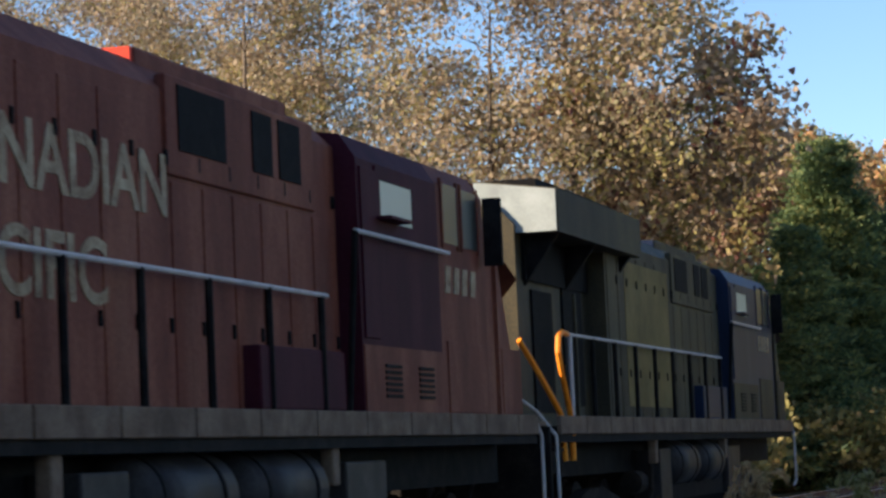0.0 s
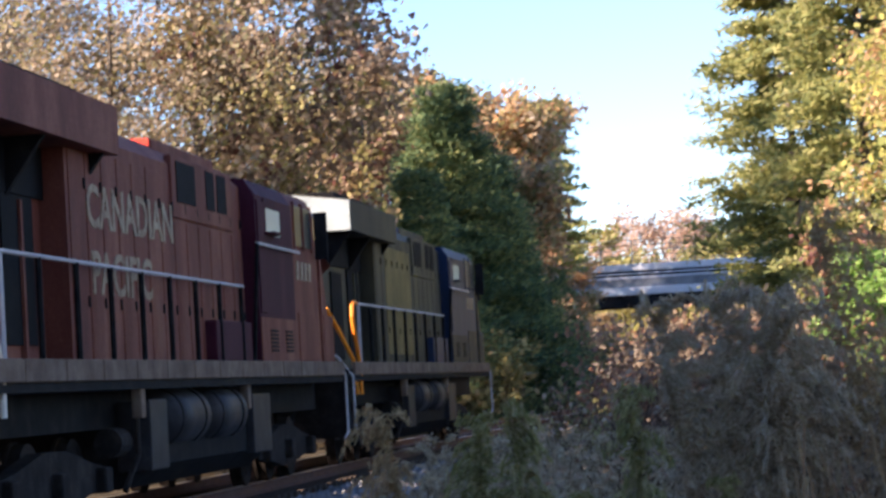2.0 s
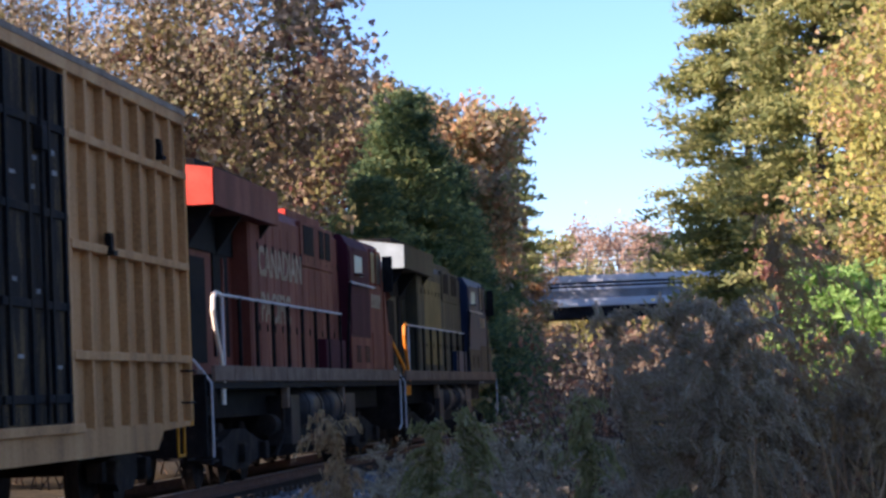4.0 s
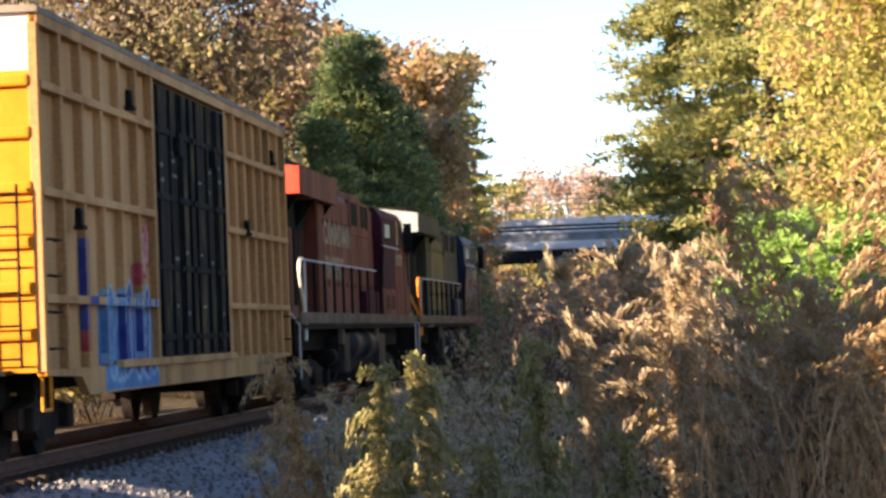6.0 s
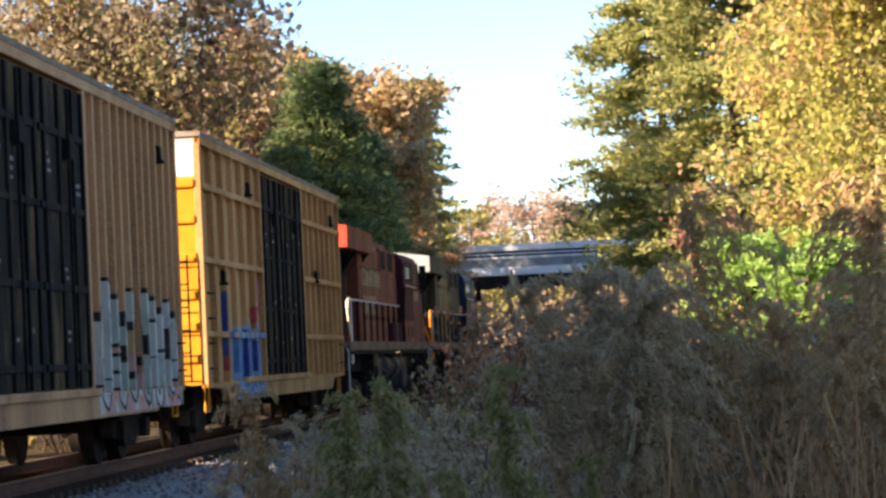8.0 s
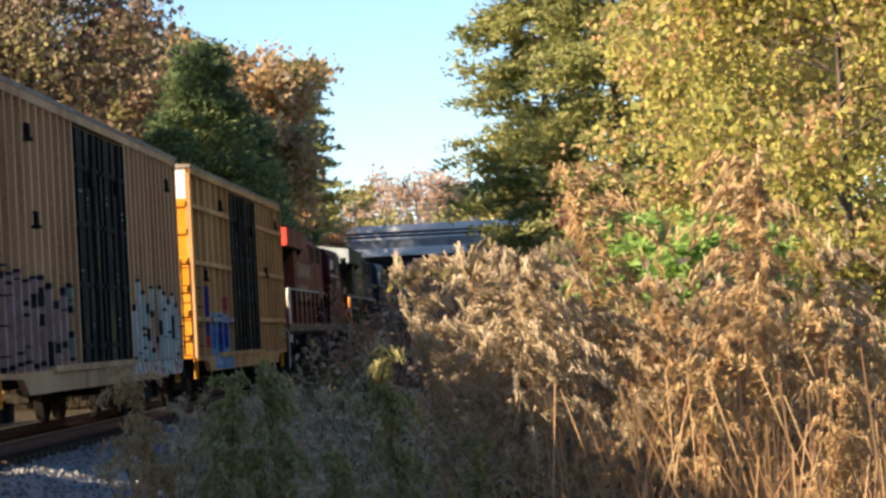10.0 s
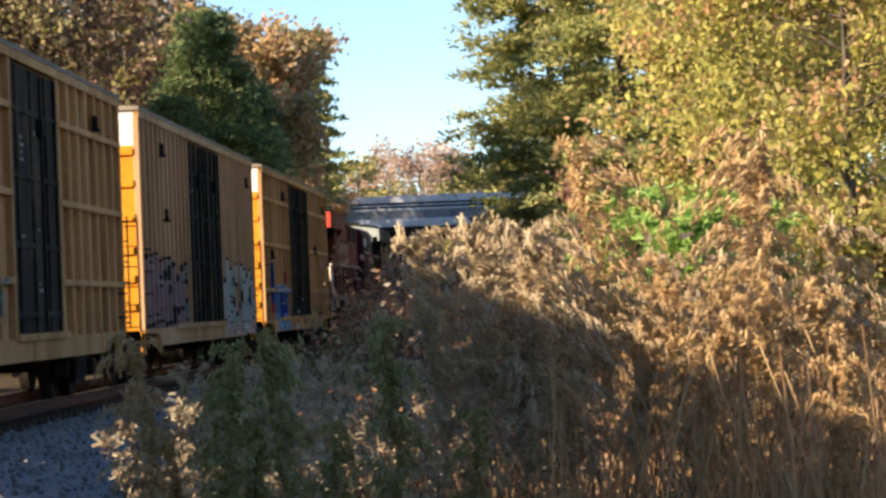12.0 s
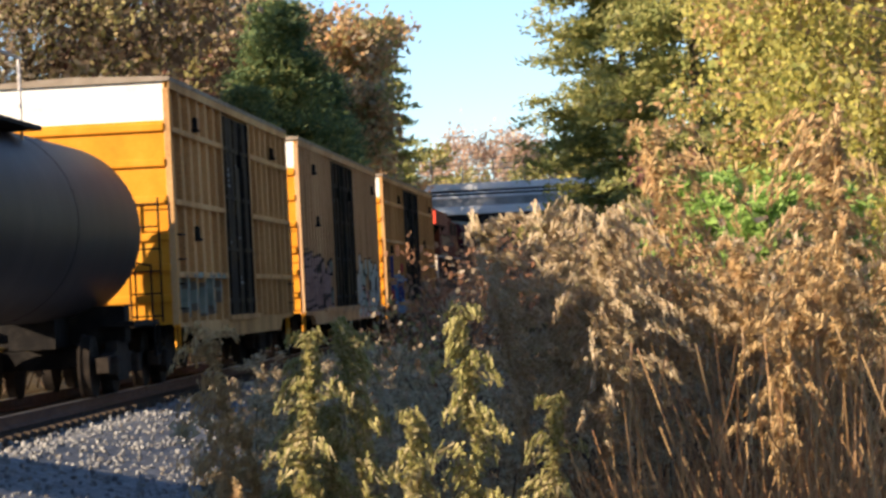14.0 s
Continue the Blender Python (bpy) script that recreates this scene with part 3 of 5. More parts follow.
        part("cab_grab_post", rod(bmesh.new(), (s * 1.46, 13.05, 1.62), (s * 1.58, 13.05, 3.33), 0.03, 6), c["post"], L)
        curl = [(s * 1.46, 0.6, 2.73), (s * 1.46, 0.3, 2.75), (s * 1.46, 0.1, 2.68), (s * 1.46, 0.05, 2.5), (s * 1.46, 0.2, 2.25), (s * 1.46, 0.5, 1.9), (s * 1.46, 0.64, 1.66), (s * 1.46, 0.64, 1.2)]
        part("end_handrail", pipe(curl, 0.036), c["rail"], L, "bent end rail")
        if c["vee"]:
            part("end_handrail", pipe([(s * 1.14, -0.62, 2.64), (s * 1.28, -0.25, 2.25), (s * 1.43, 0.15, 1.78), (s * 1.46, 0.2, 1.2)], 0.034), c["rail"], L)
        # end steps
        st = bmesh.new()
        for k in range(4):
            box(st, s * 1.28 - 0.18, s * 1.28 + 0.18, -0.3, 0.1, 0.42 + 0.3 * k, 0.46 + 0.3 * k)
        box(st, s * 1.1 - 0.02, s * 1.1 + 0.02, -0.35, 0.12, 0.4, 1.5)
        part("step", st, M["grime"], L)
        part("step_rail", pipe([(s * 1.5, -0.42, 0.5), (s * 1.5, -0.45, 1.5), (s * 1.3, -0.55, 1.8), (s * 1.15, -0.75, 1.95)], 0.02), M["steel_rail"], L)
        part("step_rail", pipe([(s * 1.46, 20.62, 1.7), (s * 1.5, 20.75, 1.5), (s * 1.5, 20.75, 0.6), (s * 1.46, 20.62, 0.5)], 0.02), M["steel_rail"], L)
        part("air_hose", pipe([(s * 0.55, -0.55, 1.25), (s * 0.55, -0.8, 1.0), (s * 0.5, -0.95, 0.7), (s * 0.35, -1.0, 0.62)], 0.03), M["black"], L)
    part("end_sheet", boxes((-1.45, 1.45, -0.6, -0.5, 0.5, 1.62), bevel=0.02), M["black"], L)
    part("drop_plate", boxes((-0.9, 1.4, -0.95, -0.25, 1.63, 1.68)), c["sill"], L)
    # tanks, air reservoirs and bogies below
    part("fuel_tank", prism([(-1.3, 0.55), (-1.0, 0.30), (1.0, 0.30), (1.3, 0.55), (1.3, 1.0), (-1.3, 1.0)], "y", 6.9, 14.6), M["black"], L)
    for s in (-1, 1):
        for y0 in (7.9, 10.3):
            part("air_reservoir", rod(bmesh.new(), (s * 1.15, y0, 1.08), (s * 1.15, y0 + 1.95, 1.08), 0.34, 24), M["reservoir"], L, "dusty grey cylinder", True)
            for q in (0.3, 1.6):
                part("reservoir_strap", rod(bmesh.new(), (s * 1.15, y0 + q, 1.08), (s * 1.15, y0 + q + 0.06, 1.08), 0.352, 24), M["black"], L)
        part("side_box", boxes((s * 1.2 - 0.2, s * 1.2 + 0.2, 6.85, 7.75, 0.5, 1.3), bevel=0.02), M["reservoir"], L)
        part("side_box", boxes((s * 1.2 - 0.2, s * 1.2 + 0.2, 13.1, 14.4, 0.5, 1.3), bevel=0.02), M["reservoir"], L)
        part("brake_cylinder", rod(bmesh.new(), (s * 1.2, 5.6, 0.85), (s * 1.2, 6.1, 0.85), 0.16, 14), M["grime"], L)
        part("sand_pipe", pipe([(s * 1.3, 6.6, 1.5), (s * 1.3, 6.6, 0.7), (s * 1.2, 6.3, 0.3)], 0.035), M["grime"], L)
        for y in (6.2, 12.5):
            part("hose_valve", boxes((s * 1.4 - 0.06, s * 1.4 + 0.06, y, y + 0.2, 1.1, 1.45), bevel=0.02), M["sill"], L)
    wheel_truck(L, 3.7, 3, 1.85)
    wheel_truck(L, 17.2, 3, 1.85)
    coupler(L, -0.5, -1)
    coupler(L, 20.6, 1)
    return L


cp_colours = dict(front=M["red"], body=M["red"], sill=M["sill"], cab=M["maroon"], nose=M["red"], skirt=M["red"], rad_end=M["sunlit_red"],
                  accent=M["sunlit_red"], rail=M["cream_rail"], post=M["black"], vee=False)
csx_colours = dict(front=M["csx_blue"], body=M["csx_body"], sill=M["sill"], cab=M["csx_blue"], nose=M["csx_body"], skirt=M["csx_body"], rad_end=M["pale_grey"],
                   accent=M["csx_blue"], rail=M["yellow_rail"], post=M["black"], vee=True)
red_loco = locomotive("locomotive", "faded red diesel locomotive with maroon cab and worn cream lettering", cp_colours)
text_mesh("lettering", "CANADIAN", 0.64, M["letter"], red_loco, (1.316, 4.7, 3.17), "worn cream painted words", 1.27)
text_mesh("lettering", "PACIFIC", 0.64, M["letter"], red_loco, (1.316, 4.8, 2.46), "worn cream painted words", 1.27)
gold_loco = locomotive("locomotive", "dirty gold and dark blue diesel locomotive with orange end rails", csx_colours)
part("gold_patch", boxes((1.314, 1.318, 5.2, 8.6, 1.9, 3.9)), M["csx_gold"], gold_loco, "worn gold painted area")


# ---------------------------------------------------------------- boxcars
def boxcar(label, length, door, belts, body, door_mat, rear_panels, front_panels, seed):
    """Outside-post boxcar; local y is 0 at the rear end, forward is +y. door: its two ends."""
    rng = random.Random(seed)
    B = empty("boxcar", label, "boxcar", "boxcars of the train")
    W, z0, z1 = 1.50, 1.02, 4.95
    part("body", boxes((-W, W, 0.12, length - 0.12, z0, z1)), body, B)
    part("underframe", boxes((-0.3, 0.3, -0.1, length + 0.1, 0.72, 1.05), (-1.1, 1.1, 1.5, 1.9, 0.78, 1.0), (-1.1, 1.1, length - 1.9, length - 1.5, 0.78, 1.0)), M["black"], B)
    roof = prism([(-1.62, 4.93), (1.62, 4.93), (1.62, 5.0), (0, 5.06), (-1.62, 5.0)], "y", 0.0, length)
    part("roof", roof, M["box_roof"], B)
    y = 0.6
    while y < length - 0.3:
        part("roof_rib", prism([(-1.58, 4.97), (1.58, 4.97), (1.58, 5.015), (0, 5.075), (-1.58, 5.015)], "y", y, y + 0.07), M["box_roof"], B)
        y += 1.22
    for s in (-1, 1):
        part("side_sill", prism([(0.1, 1.02), (length - 0.1, 1.02), (length - 0.1, 0.96), (length - 1.9, 0.92), (length - 2.3, 0.70), (2.3, 0.70), (1.9, 0.92), (0.1, 0.96)], "x", s * 1.53 - 0.05, s * 1.53 + 0.05), body, B)
        part("top_rail", boxes((s * 1.56 - 0.05, s * 1.56 + 0.05, 0.05, length - 0.05, 4.80, 4.95), bevel=0.01), body, B)
        for (a, b, n) in ((0.1, door[0], rear_panels), (door[1], length - 0.1, front_panels)):
            for k in range(n + 1):
                yy = a + (b - a) * k / n
                wide = 0.055 if 0 < k < n else 0.07
                part("side_post", boxes((s * 1.545 - 0.055, s * 1.545 + 0.055, yy - wide, yy + wide, 1.0, 4.82), bevel=0.012), body, B)
            if belts:
                for zb in (1.80, 2.98, 4.15):
                    part("side_belt", boxes((s * 1.55 - 0.06, s * 1.55 + 0.068, a, b, zb - 0.05, zb + 0.05), bevel=0.012), body, B)
            for k in range(rng.randint(1, 2)):
                yy = a + (b - a) * rng.uniform(0.25, 0.8)
                zz = 4.25 if k == 0 else rng.uniform(1.9, 3.6)
                part("tie_bracket", boxes((s * 1.63 - 0.06, s * 1.63 + 0.06, yy - 0.11, yy + 0.11, zz - 0.02, zz + 0.03), (s * 1.62 - 0.04, s * 1.62 + 0.04, yy - 0.07, yy + 0.07, zz + 0.03, zz + 0.19), (s * 1.62 - 0.03, s * 1.62 + 0.03, yy - 0.1, yy + 0.1, zz + 0.19, zz + 0.23)), M["black"], B)
        # doors with their own ribs and locking bars
        leaves = 2 if door[1] - door[0] > 4.0 else 1
        w = (door[1] - door[0]) / leaves
        for k in range(leaves):
            d0 = door[0] + k * w
            leaf = part("door", boxes((s * 1.52 - 0.04, s * 1.52 + 0.05, d0 + 0.05, d0 + w - 0.05, 1.08, 4.76), bevel=0.012), M["door_panel"] if door_mat is M["box_door"] else door_mat, B, "dark sliding door leaf")
            for q in (0.12, 0.42, 0.72, 0.93):
                part("door_rib", boxes((s * 1.58 - 0.03, s * 1.58 + 0.03, d0 + w * q - 0.05, d0 + w * q + 0.05, 1.1, 4.74), bevel=0.01), door_mat, leaf)
            for zz in (1.3, 2.25, 3.2, 4.1):
                part("door_rib", boxes((s * 1.575 - 0.03, s * 1.575 + 0.025, d0 + 0.08, d0 + w - 0.08, zz, zz + 0.09), bevel=0.01), door_mat, leaf)
            bm = bmesh.new()
            rod(bm, (s * 1.62, d0 + w * 0.57, 1.1), (s * 1.62, d0 + w * 0.57, 4.7), 0.022, 6)
            part("locking_bar", bm, M["black"], leaf)
            part("latch", boxes((s * 1.62 - 0.05, s * 1.62 + 0.05, d0 + w * 0.57 - 0.12, d0 + w * 0.57 + 0.12, 3.85, 4.1), bevel=0.015), M["black"], leaf)
            for c in range(9):
                yb = d0 + w * rng.choice((0.2, 0.5, 0.78)) + rng.uniform(-0.1, 0.1)
                zb = (3.45, 3.55, 3.65, 3.75, 3.85, 2.4, 2.5, 1.65, 1.75)[c]
                part("stencil_bar", boxes((s * 1.572, s * 1.576, yb, yb + rng.uniform(0.12, 0.3), zb, zb + rng.uniform(0.035, 0.06))), M["paint_dim"], leaf)
        part("door_track", boxes((s * 1.58 - 0.05, s * 1.58 + 0.06, door[0] - (door[1] - door[0]) * 0.45 * (leaves > 1), door[1] + 0.3, 0.98, 1.08), bevel=0.01), body, B)
        # corner ladders and step
        for yc in (0.42, length - 0.42):
            for k in range(4 if yc < 1 else 2):
                part("ladder_rung", pipe([(s * 1.56, yc - 0.22, 1.25 + 0.4 * k), (s * 1.66, yc - 0.22, 1.25 + 0.4 * k), (s * 1.66, yc + 0.22, 1.25 + 0.4 * k), (s * 1.56, yc + 0.22, 1.25 + 0.4 * k)], 0.014, 6), M["black"], B)
            part("stirrup", pipe([(s * 1.5, yc - 0.2, 0.98), (s * 1.5, yc - 0.2, 0.58), (s * 1.5, yc + 0.2, 0.58), (s * 1.5, yc + 0.2, 0.98)], 0.02, 6), M["box_end"], B)
    # ends: pressed ribs, white top band
    for y0, way in ((0.12, -1), (length - 0.12, 1)):
        lo, hi = min(y0, y0 + way * 0.05), max(y0, y0 + way * 0.05)
        end = part("end_wall", boxes((-1.55, 1.55, lo, hi, 1.0, 4.30)), M["box_end"], B, "yellow ribbed end wall")
        part("white_band", boxes((-1.55, 1.55, lo, hi, 4.30, 4.94)), M["box_white"], B, "white painted band")
        for zz in (1.35, 1.85, 2.35, 2.95, 3.55, 4.12):
            hh = 0.14
            lo2, hi2 = min(y0 + way * 0.05, y0 + way * 0.12), max(y0 + way * 0.05, y0 + way * 0.12)
            part("end_rib", boxes((-1.50, 1.50, lo2, hi2, zz, zz + hh), bevel=0.03), M["box_end"], end)
        part("corner_post", boxes((1.50, 1.60, lo - 0.02, hi + 0.02, 0.95, 4.95), bevel=0.015), M["box_end"], B)
        part("corner_post", boxes((-1.60, -1.50, lo - 0.02, hi + 0.02, 0.95, 4.95), bevel=0.015), M["box_end"], B)
        bm = bmesh.new()
        for k in range(6):
            rod(bm, (0.85, y0 + way * 0.2, 1.15 + 0.36 * k), (1.35, y0 + way * 0.2, 1.15 + 0.36 * k), 0.014, 6)
        for xx in (0.85, 1.35):
            rod(bm, (xx, y0 + way * 0.2, 1.05), (xx, y0 + way * 0.2, 3.05), 0.018, 6)
        part("end_ladder", bm, M["black"], B)
        wheel = bmesh.new()
        rod(wheel, (-0.5, y0 + way * 0.16, 2.6), (-0.5, y0 + way * 0.24, 2.6), 0.26, 18)
        part("brake_wheel", wheel, M["black"], B)
        coupler(B, y0 + way * 0.1, way)
        part("end_platform", boxes((-1.2, 1.2, min(y0, y0 + way * 0.35), max(y0, y0 + way * 0.35), 0.98, 1.03)), M["black"], B)
    wheel_truck(B, 2.0)
    wheel_truck(B, length - 2.0)
    return B


def graffiti(car, y0, y1, z0, z1, fills, outline, tail, seed, posts, belts=(), wide=0.62, sill=0.0, solid=0.0):
    """Sprayed letters: fat leaning strokes with an outline, in a row; tail colours fade in below. They follow panels, posts, belts and sill."""
    rng = np.random.default_rng(seed)
    dy, dz = 0.03, 0.025
    ys, zs = np.arange(y0, y1, dy), np.arange(z0, z1 + 0.3, dz)
    Y, Z = np.meshgrid(ys + dy / 2, zs + dz / 2, indexing="ij")
    near, which = np.full(Y.shape, 9.0), np.zeros(Y.shape, int)

    def stroke(a, b, r, k):
        d = np.array([b[0] - a[0], b[1] - a[1]])
        f = np.clip(((Y - a[0]) * d[0] + (Z - a[1]) * d[1]) / (d @ d + 1e-9), 0, 1)
        dist = np.hypot(Y - a[0] - f * d[0], Z - a[1] - f * d[1]) - r
        hit = dist < near
        near[hit], which[hit] = dist[hit], k

    y = y0 + wide * 0.3
    while y < y1 - wide * 0.3:
        w, k = wide * rng.uniform(0.8, 1.15), int(rng.integers(len(fills)))
        lo, hi = z0 + rng.uniform(0.1, 0.3), z1 + rng.uniform(-0.15, 0.12)
        lean, r = rng.uniform(-0.12, 0.12), wide * rng.uniform(0.12, 0.18)
        mid = (lo + hi) / 2 + rng.uniform(-0.15, 0.15)
        if rng.random() < 0.45:
            ring = [(y + w * 0.3 * (1 + math.cos(q * 0.698)) + lean * math.sin(q * 0.698), (lo + hi) / 2 + (hi - lo) * 0.47 * math.sin(q * 0.698)) for q in range(10)]
            gap = int(rng.integers(0, 10))
            for q in range(9):
                if q != gap:
                    stroke(ring[q], ring[q + 1], r * 0.85, k)
            y += w
            continue
        stroke((y, lo), (y + lean, hi), r, k)
        if rng.random() < 0.8:
            stroke((y + w * 0.55, lo), (y + w * 0.55 + lean, hi - 0.1), r * 0.9, k)
        for zz in [(mid, mid + 0.1), (hi - 0.05, hi), (lo, lo + 0.06)]:
            if rng.random() < 0.55:
                stroke((y, zz[0]), (y + w * 0.55, zz[1]), r * 0.7, k)
        if rng.random() < 0.4:
            stroke((y, mid), (y + w * 0.6, lo), r * 0.7, k)
        y += w
    wave = 0.10 * np.sin(Y * 5.1 + 3 * np.sin(Z * 2.3)) + 0.08 * np.sin(Y * 13 + Z * 9 + seed)
    keys = list(fills) + [outline] + list(tail)
    C = np.full(Y.shape, -1)
    if solid:
        C[Z < z1 - 0.25 + wave] = 0
    if tail:
        low = Z < z0 + 0.42 * (z1 - z0) + wave * 2
        C[low & (wave > -0.02)] = len(fills) + 1
        C[low & (wave <= -0.06)] = len(fills) + len(tail)
    C[near < 0.06] = len(fills)
    inside = near < 0.0
    C[inside] = which[inside]
    seam = near < -0.07
    C[seam & (np.abs(wave) < 0.018)] = len(fills)
    sheets = {}

    def face(k, corners):
        if keys[k] not in sheets:
            sheets[keys[k]] = bmesh.new()
        bm = sheets[keys[k]]
        bm.faces.new([bm.verts.new(c) for c in corners])

    def depth(z, on_post):
        if z < 1.02:
            return 1.584
        if any(abs(z - b) < 0.05 for b in belts):
            return 1.622
        return 1.604 if on_post else 1.504

    for i, ya in enumerate(ys):
        on_post = any(abs(ya + dy / 2 - q) < 0.058 for q in posts)
        X = [depth(z + dz / 2, on_post) for z in zs]
        j = 0
        while j < len(zs):
            e = j
            while e < len(zs) and C[i, e] == C[i, j] and X[e] == X[j]:
                e += 1
            if C[i, j] >= 0 and zs[j] >= (1.02 if not sill else 0):
                za, zb = zs[j], zs[j] + (e - j) * dz
                face(C[i, j], ((X[j], ya, za), (X[j], ya + dy, za), (X[j], ya + dy, zb), (X[j], ya, zb)))
            j = e
    for q in posts:
        if y0 <= q <= y1 - dy:
            i, yq = int((q - y0) / dy), q - 0.0745
            j = 0
            while j < len(zs):
                e = j
                while e < len(zs) and C[i, e] == C[i, j]:
                    e += 1
                za, zb = max(zs[j], 1.03), zs[j] + (e - j) * dz
                if C[i, j] >= 0 and zb > za:
                    face(C[i, j], ((1.504, yq, za), (1.602, yq, za), (1.602, yq, zb), (1.504, yq, zb)))
                j = e
    for key, bm in sheets.items():
        tagged(part("spray_paint", bm, M[key], car, "graffiti paint strokes"), kind="stuff")


def posts_of(a, b, n):
    return [a + (b - a) * k / n for k in range(n + 1)]


box_a = boxcar("mustard yellow ribbed boxcar with dark double doors and blue graffiti", 19.2, (6.7, 12.6), True, M["box_yellow"], M["box_door"], 6, 7, 3)
belt_z = (1.80, 2.98, 4.15)
graffiti(box_a, 3.2, 6.62, 0.72, 1.95, ["paint_blue", "paint_blue", "paint_navy"], "paint_sky", [], 5, posts_of(0.1, 6.7, 6), belt_z, 0.6, 1, 1)
graffiti(box_a, 2.3, 2.75, 1.2, 2.45, ["paint_navy"], "paint_navy", ["paint_red"], 15, posts_of(0.1, 6.7, 6), belt_z, 0.5)
graffiti(box_a, 5.3, 6.0, 2.0, 2.2, ["paint_red"], "paint_red", [], 17, posts_of(0.1, 6.7, 6), belt_z, 0.4)
graffiti(box_a, 6.1, 6.62, 2.05, 2.75, ["paint_pink"], "paint_red", [], 6, posts_of(0.1, 6.7, 6), belt_z, 0.24)
box_b = boxcar("buff ribbed boxcar with dark double doors and pale graffiti", 19.1, (6.7, 12.2), False, M["box_buff"], M["box_door"], 11, 12, 7)
graffiti(box_b, 12.5, 18.9, 0.74, 2.3, ["paint_white", "paint_pale", "paint_white"], "paint_black", ["paint_pink", "paint_white"], 8, posts_of(12.2, 19.0, 12), (), 1.12, 1)
graffiti(box_b, 0.5, 6.4, 1.03, 2.15, ["paint_rose", "paint_sage", "paint_rose"], "paint_black", ["paint_rose"], 9, posts_of(0.1, 6.7, 11), (), 1.0)
box_c = boxcar("mustard yellow ribbed boxcar with a dark brown plug door", 15.9, (5.9, 9.7), True, M["box_yellow"], M["box_door_brown"], 6, 7, 11)
graffiti(box_c, 0.8, 5.6, 1.05, 1.75, ["paint_sage"], "paint_dust", [], 12, posts_of(0.1, 5.9, 6), belt_z, 0.7)


# ---------------------------------------------------------------- tank car that follows, and unseen hoppers for shade
def tank_car(label, length):
    """Local y is 0 at the rear coupler end, forward is +y."""
    T = empty("tank_car", label, "tank car", "tank cars of the train")
    bm = bmesh.new()
    r, zc, n = 1.36, 2.5, 48
    prof = [(0.32 + 0.9 * (1 - math.cos(k * math.pi / 20)), r * math.sin(k * math.pi / 20)) for k in range(11)]
    prof = prof + [(length - y, q) for y, q in prof[::-1]]
    rings = []
    for y, q in prof:
        rings.append([bm.verts.new((max(q, 1e-3) * math.cos(2 * math.pi * k / n), y, zc + max(q, 1e-3) * math.sin(2 * math.pi * k / n))) for k in range(n)])
    for a, b in zip(rings, rings[1:]):
        for k in range(n):
            bm.faces.new((a[k], a[(k + 1) % n], b[(k + 1) % n], b[k]))
    bmesh.ops.recalc_face_normals(bm, faces=bm.faces)
    part("tank", bm, M["tank"], T, "", True)
    for y in (length * 0.33, length * 0.66):
        part("weld_band", rod(bmesh.new(), (0, y, zc), (0, y + 0.07, zc), r + 0.006, 40), M["tank"], T, "", True)
    mid = length / 2
    part("dome", rod(bmesh.new(), (0, mid, 3.7), (0, mid, 4.3), 0.45, 20), M["tank"], T)
    for s in (-1, 1):
        bm = pipe([(s * 0.8, mid - 1.3, 4.7), (s * 0.8, mid + 2.2, 4.7)], 0.022, 6)
        for y in (mid - 1.3, mid + 0.45, mid + 2.2):
            rod(bm, (s * 0.8, y, 3.6), (s * 0.8, y, 4.7), 0.022, 6)
        part("platform_rail", bm, M["steel_rail"], T)
        part("platform", boxes((s * 0.75 - 0.3, s * 0.75 + 0.3, mid - 1.4, mid + 2.3, 3.72, 3.78)), M["black"], T)
        for y0, y1 in ((0.1, 2.4), (length - 2.4, length - 0.1)):
            part("end_sill", boxes((s * 1.15 - 0.25, s * 1.15 + 0.25, y0, y1, 1.02, 1.10), bevel=0.01), M["black"], T)
        for yc in (0.35, length - 0.35):
            part("grab_rail", pipe([(s * 1.35, yc, 1.1), (s * 1.35, yc, 1.95), (s * 1.1, yc, 2.0), (s * 1.1, yc, 1.1)], 0.018, 6), M["black"], T)
            part("step", pipe([(s * 1.4, yc - 0.2, 1.05), (s * 1.4, yc - 0.2, 0.55), (s * 1.4, yc + 0.2, 0.55), (s * 1.4, yc + 0.2, 1.05)], 0.02, 6), M["black"], T)
    for a, b in ((0.05, 1.6), (length - 3.2, length - 2.1)):
        part("stub_sill", boxes((-0.35, 0.35, a, b + (1.6 if a < 1 else 2.05), 0.75, 1.2)), M["black"], T)
        part("bolster", boxes((-1.2, 1.2, b, b + 0.5, 0.8, 1.35)), M["black"], T)
    wheel_truck(T, 1.85)
    wheel_truck(T, length - 1.85)
    coupler(T, 0.05, -1)
    coupler(T, length - 0.05, 1)
    return T


M["tank"] = rough_mat("dusty_black_tank", (0.014, 0.013, 0.017), (0.024, 0.022, 0.028), (0.045, 0.041, 0.046), 0.8, 0.5, 0, 0.05, 25, 3)
tank_a = tank_car("dusty black cylindrical tank car", 18.5)


